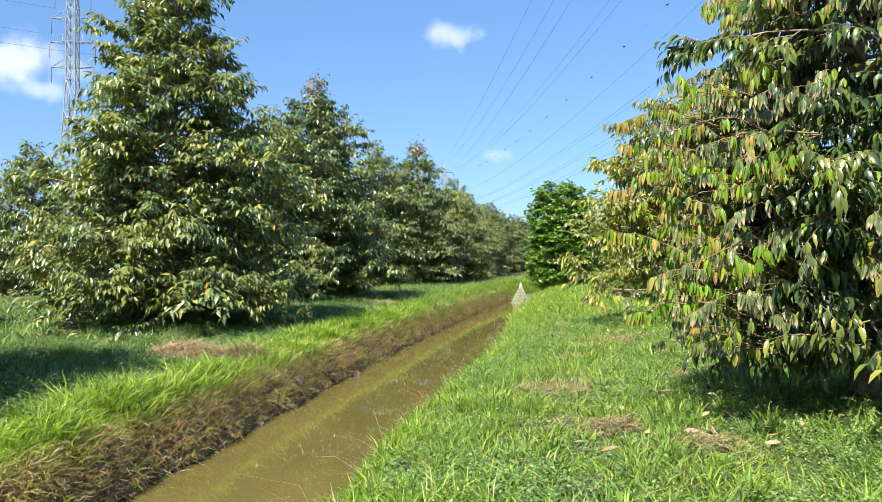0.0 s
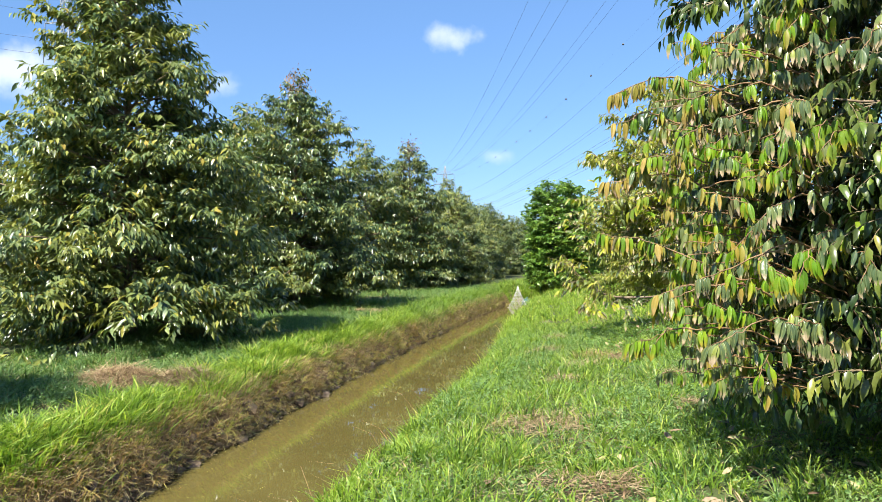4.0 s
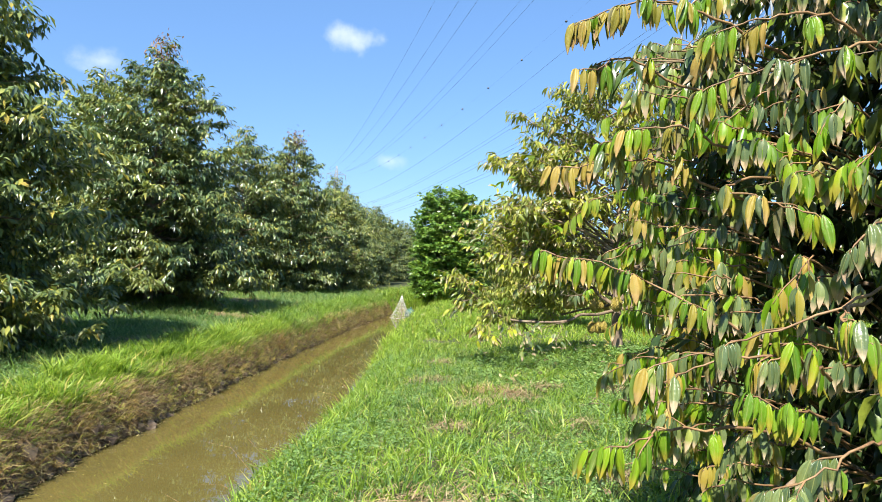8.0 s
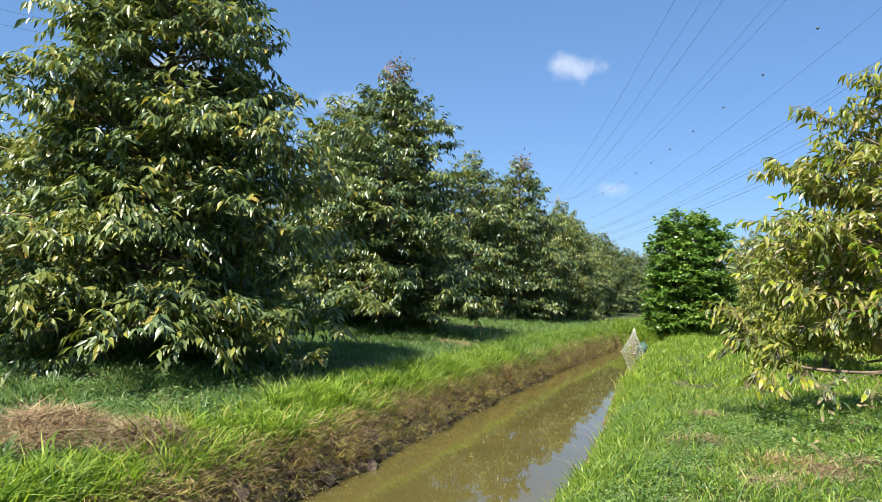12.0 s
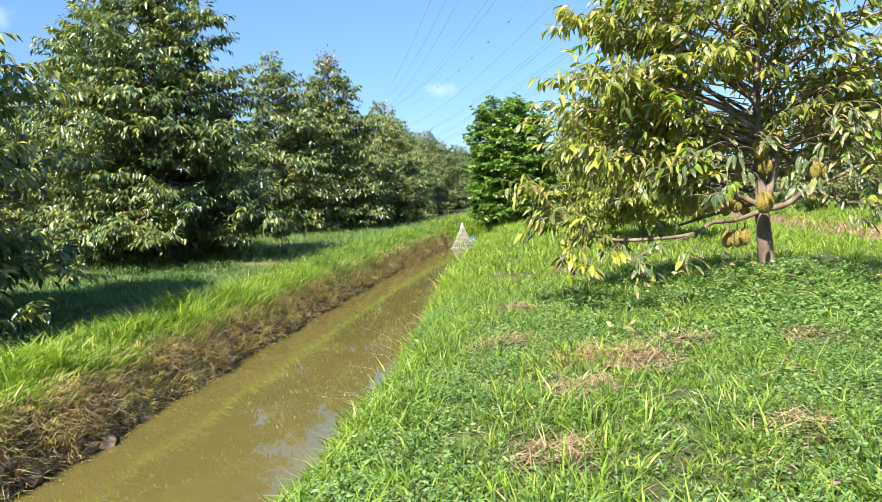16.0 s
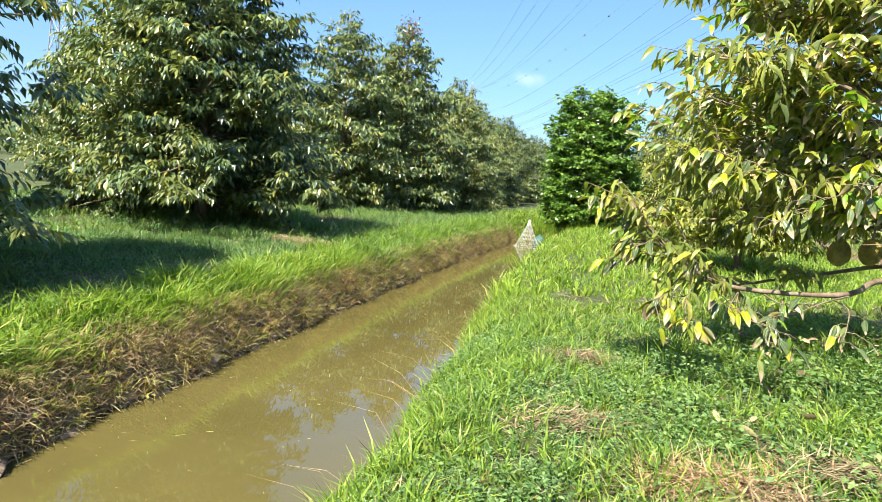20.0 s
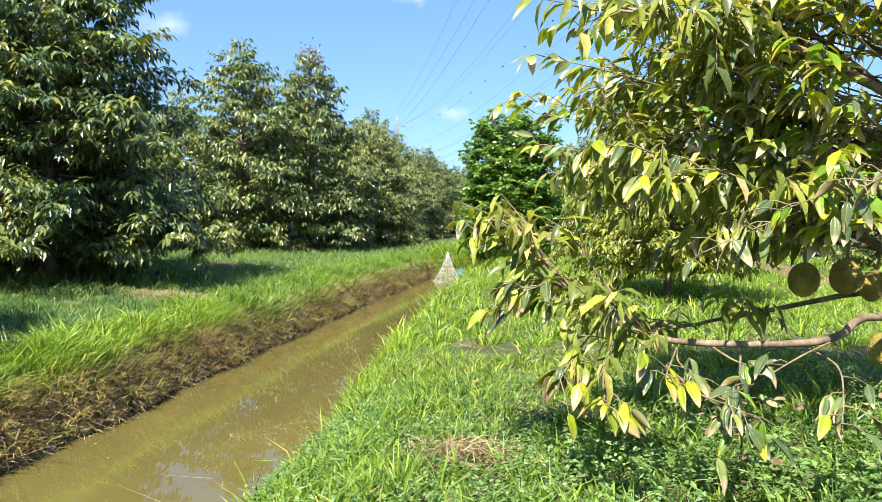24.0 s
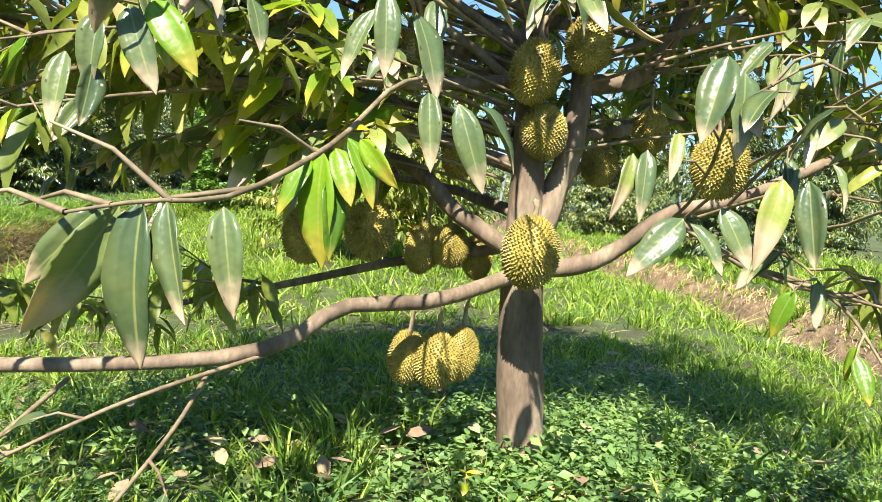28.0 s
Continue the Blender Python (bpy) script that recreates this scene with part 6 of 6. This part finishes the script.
def bank_tufts(seed, n, y0, y1, width):
    """Half-dead tufts that sprout from the cut face."""
    rng = np.random.default_rng(seed)
    y = rng.uniform(y0, y1, n)
    d = rng.uniform(0.02, 0.42, n)
    x = ditch_left(y) + edge_wave(y) - d
    size = 0.13 * np.exp(rng.normal(0, 0.35, n))
    k = np.repeat(np.arange(n), 14)
    m = len(k)
    P = np.stack([x[k] + rng.normal(0, 0.03, m), y[k] + rng.normal(0, 0.045, m), ground_z(x[k], y[k]) + 0.01 + rng.uniform(0, 0.03, m)], 1)
    D = np.stack([rng.uniform(0.1, 1.0, m), rng.normal(0, 0.9, m), rng.normal(0.6, 0.5, m)], 1)
    me = blade_mesh("bank_tufts", P, D, size[k] * rng.uniform(0.5, 1.5, m), width * rng.uniform(0.5, 1.4, m), rng.uniform(0.8, 2.4, m), M_TUFT, rng)
    tagged(new("bank_tufts", me), "yellowed grass tufts sprouting from the muddy bank", "grass tufts", kind="stuff")


M_TUFT = leaf_material("yellowed_grass", [(0.0, (0.16, 0.1, 0.05)), (0.3, (0.34, 0.25, 0.1)), (0.6, (0.5, 0.43, 0.16)), (0.85, (0.4, 0.44, 0.1)), (1.0, (0.24, 0.34, 0.05))], 0.7, 0.3, patch=(0.36, 0.2, 0.1), patch_scale=1.2)
bank_tufts(66, 1500, 4.0, 26.0, 0.011)
bank_tufts(67, 900, 26.0, 43.0, 0.017)


def bank_thatch(seed, n, y0, y1, width):
    """Pale dead stems matted over the upper half of the cut face, sticking out of it at all angles."""
    rng = np.random.default_rng(seed)
    y = rng.uniform(y0, y1, n)
    d = np.abs(rng.normal(0.3, 0.13, n)) + 0.02
    keep = ripple(y * 1.3 + d * 4, y * 0.9) + rng.normal(0, 0.35, n) > -0.3
    y, d = y[keep], d[keep]
    n = len(y)
    x = ditch_left(y) + edge_wave(y) - d
    P = np.stack([x, y, ground_z(x, y) + rng.uniform(0.0, 0.06, n)], 1)
    D = np.stack([rng.uniform(0.1, 1.0, n), rng.normal(0, 0.8, n), rng.normal(0.35, 0.5, n)], 1)
    me = blade_mesh("dead_thatch", P, D, rng.uniform(0.08, 0.28, n), width * rng.uniform(0.5, 1.4, n), rng.uniform(0.4, 2.0, n), M_STRAW, rng)
    tagged(new("dead_thatch", me), "pale matted dead stems on the upper bank face", "dead grass", kind="stuff")


def mud_clods(seed, n, y0, y1):
    """Lumps of wet mud on the lower half of the cut face."""
    rng = np.random.default_rng(seed)
    bm = bmesh.new()
    bmesh.ops.create_icosphere(bm, subdivisions=1, radius=1.0)
    base = np.array([v.co[:] for v in bm.verts])
    tri = np.array([[v.index for v in f.verts] for f in bm.faces])
    bm.free()
    y = rng.uniform(y0, y1, n)
    d = np.abs(rng.normal(0.0, 0.13, n)) - 0.01
    x = ditch_left(y) + edge_wave(y) - d
    size = 0.03 * np.exp(rng.normal(0, 0.5, n))
    v = base[None] * (1 + rng.normal(0, 0.22, (n, len(base), 1))) * size[:, None, None] * np.array([1, 1.3, 0.8]) + np.stack([x, y, ground_z(x, y)], 1)[:, None]
    f = tri[None] + (np.arange(n) * len(base))[:, None, None]
    tagged(new("mud_clods", mesh_np("mud_clods", v.reshape(-1, 3), [f.reshape(-1, 3)], M_MUD)), "lumps of wet brown mud along the waterline", "mud", kind="stuff")


M_MUD = plain_material("wet_mud", [(0.3, (0.05, 0.034, 0.022)), (0.5, (0.13, 0.09, 0.058)), (0.7, (0.24, 0.18, 0.12))], 4.0, 0.6, 30.0, 0.01)
mud_clods(70, 2600, 4.0, 28.0)
bank_thatch(68, 24000, 4.0, 26.0, 0.01)
bank_thatch(69, 12000, 26.0, 43.0, 0.016)


def floating_bits(seed, n):
    """Dead stems and small leaves that float on the ditch, most of them along the far edge."""
    rng = np.random.default_rng(seed)
    y = rng.uniform(4.0, 30.0, n)
    w = ditch_width(y)
    q = np.where(rng.uniform(0, 1, n) < 0.6, np.abs(rng.normal(0, 0.13, n)), rng.uniform(0.05, 0.95, n))
    x = ditch_left(y) + edge_wave(y) + 0.03 + q * (w - 0.1)
    P = np.stack([x, y, np.full(n, WATER + 0.004)], 1)
    az = rng.uniform(0, 6.283, n)
    D = np.stack([np.cos(az), np.sin(az), rng.uniform(0.0, 0.06, n)], 1)
    N = np.array([0, 0, 1.0]) + rng.normal(0, 0.1, (n, 3))
    L = rng.uniform(0.02, 0.05, n) * np.exp(rng.normal(0, 0.6, n))
    me = leaf_mesh("floating_bits", P, D, N, L, rng.uniform(0.004, 0.012, n), M_TUFT, (LEAF_LITE[0] * [1, 1, 0.05], LEAF_LITE[1], LEAF_LITE[2]))
    tagged(new("floating_bits", me), "dead stems and leaf bits floating on the muddy water", "floating debris", kind="stuff")


floating_bits(83, 520)


def overhang(seed, n, y0, y1, width):
    """Green blades drooping over the cut bank, and sprigs growing on its face."""
    rng = np.random.default_rng(seed)
    y = rng.uniform(y0, y1, n)
    drift = ripple(y * 1.9, y * 0.7)
    d = np.where(rng.uniform(0, 1, n) < 0.86 + 0.12 * drift, rng.uniform(0.26, 0.66, n), rng.uniform(0.05, 0.4, n))
    x = ditch_left(y) + edge_wave(y) - d
    P = np.stack([x, y, ground_z(x, y)], 1)
    D = np.stack([rng.uniform(0.1, 0.9, n), rng.normal(0, 0.5, n), rng.uniform(0.2, 1.0, n)], 1)
    me = blade_mesh("grass", P, D, rng.uniform(0.1, 0.3, n) * (1 + 0.45 * drift), width * rng.uniform(0.6, 1.3, n), rng.uniform(0.4, 1.2, n), M_GRASS, rng)
    tagged(new("grass", me), "long green grass drooping over the cut bank", "grass", kind="stuff")


overhang(71, 8000, 4.0, 26.0, 0.013)
overhang(72, 5000, 26.0, 43.0, 0.02)


def stalks(seed, n):
    """Dry seed stalks leaning from the path's bank over the water."""
    rng = np.random.default_rng(seed)
    y = 5.5 + rng.integers(0, 9, n) * 1.9 + rng.normal(0, 0.35, n)
    x = ditch_left(y) + ditch_width(y) + rng.uniform(0.0, 0.4, n)
    P = np.stack([x, y, ground_z(x, y)], 1)
    D = np.stack([rng.normal(-0.7, 0.35, n), rng.normal(0, 0.4, n), rng.uniform(0.5, 1.1, n)], 1)
    me = blade_mesh("seed_stalks", P, D, rng.uniform(0.45, 0.85, n), 0.006, rng.uniform(0.4, 1.0, n), M_STRAW, rng)
    tagged(new("seed_stalks", me), "thin dry grass stalks leaning over the water", "grass stalks", kind="stuff")


stalks(81, 80)


def distant_woods():
    """A far belt of trees all round the orchard, with an uneven top."""
    rng = np.random.default_rng(91)
    n = 42000
    th = rng.uniform(-2.2, 2.2, n)
    far = rng.uniform(105, 150, n)
    x, y = 5 + far * np.sin(th), 20 + far * np.cos(th)
    crown = 0.55 + 0.45 * np.abs(np.sin(th * 47 + 2 * np.sin(th * 13))) * (0.7 + 0.3 * np.sin(th * 19 + 1))
    z = (6.2 + 1.6 * np.sin(th * 7)) * crown * rng.uniform(0, 1, n) ** 0.6
    P = np.stack([x, y, z], 1)
    D = rng.normal(0, 0.6, (n, 3)) + [0, 0, -0.5]
    N = np.stack([-np.sin(th), -np.cos(th), np.full(n, 0.8)], 1) + rng.normal(0, 0.5, (n, 3))
    me = leaf_mesh("distant_woods", P, D, N, rng.uniform(0.8, 1.8, n), rng.uniform(0.4, 0.8, n), M_LEAF_DARK, LEAF_LITE)
    tagged(new("distant_woods", me), "distant green belt of orchard trees", "woods", kind="stuff")


distant_woods()


def leaf_litter():
    """Fallen tan leaves under the trees beside the path."""
    rng = np.random.default_rng(95)
    n = 330
    k = rng.integers(0, 2, n)
    x = np.where(k == 0, rng.normal(6.1, 1.3, n), rng.normal(4.2, 1.3, n))
    y = np.where(k == 0, rng.normal(17.0, 1.2, n), rng.normal(7.6, 1.2, n))
    P = np.stack([x, y, ground_z(x, y) + rng.uniform(0.05, 0.14, n)], 1)
    az = rng.uniform(0, 6.28, n)
    D = np.stack([np.cos(az), np.sin(az), rng.normal(0, 0.2, n)], 1)
    N = np.array([0, 0, 1.0]) + rng.normal(0, 0.4, (n, 3))
    L = rng.uniform(0.1, 0.17, n)
    tagged(new("leaf_litter", leaf_mesh("leaf_litter", P, D, N, L, L * 0.4, M_LITTER, LEAF_FULL)), "fallen tan and brown leaves lying in the grass", "fallen leaves", kind="stuff")


M_LITTER = leaf_material("fallen_leaf", [(0.0, (0.14, 0.085, 0.05)), (0.5, (0.32, 0.22, 0.14)), (1.0, (0.5, 0.42, 0.2))], 0.7, 0.1, tint=(1, 1, 1))
leaf_litter()
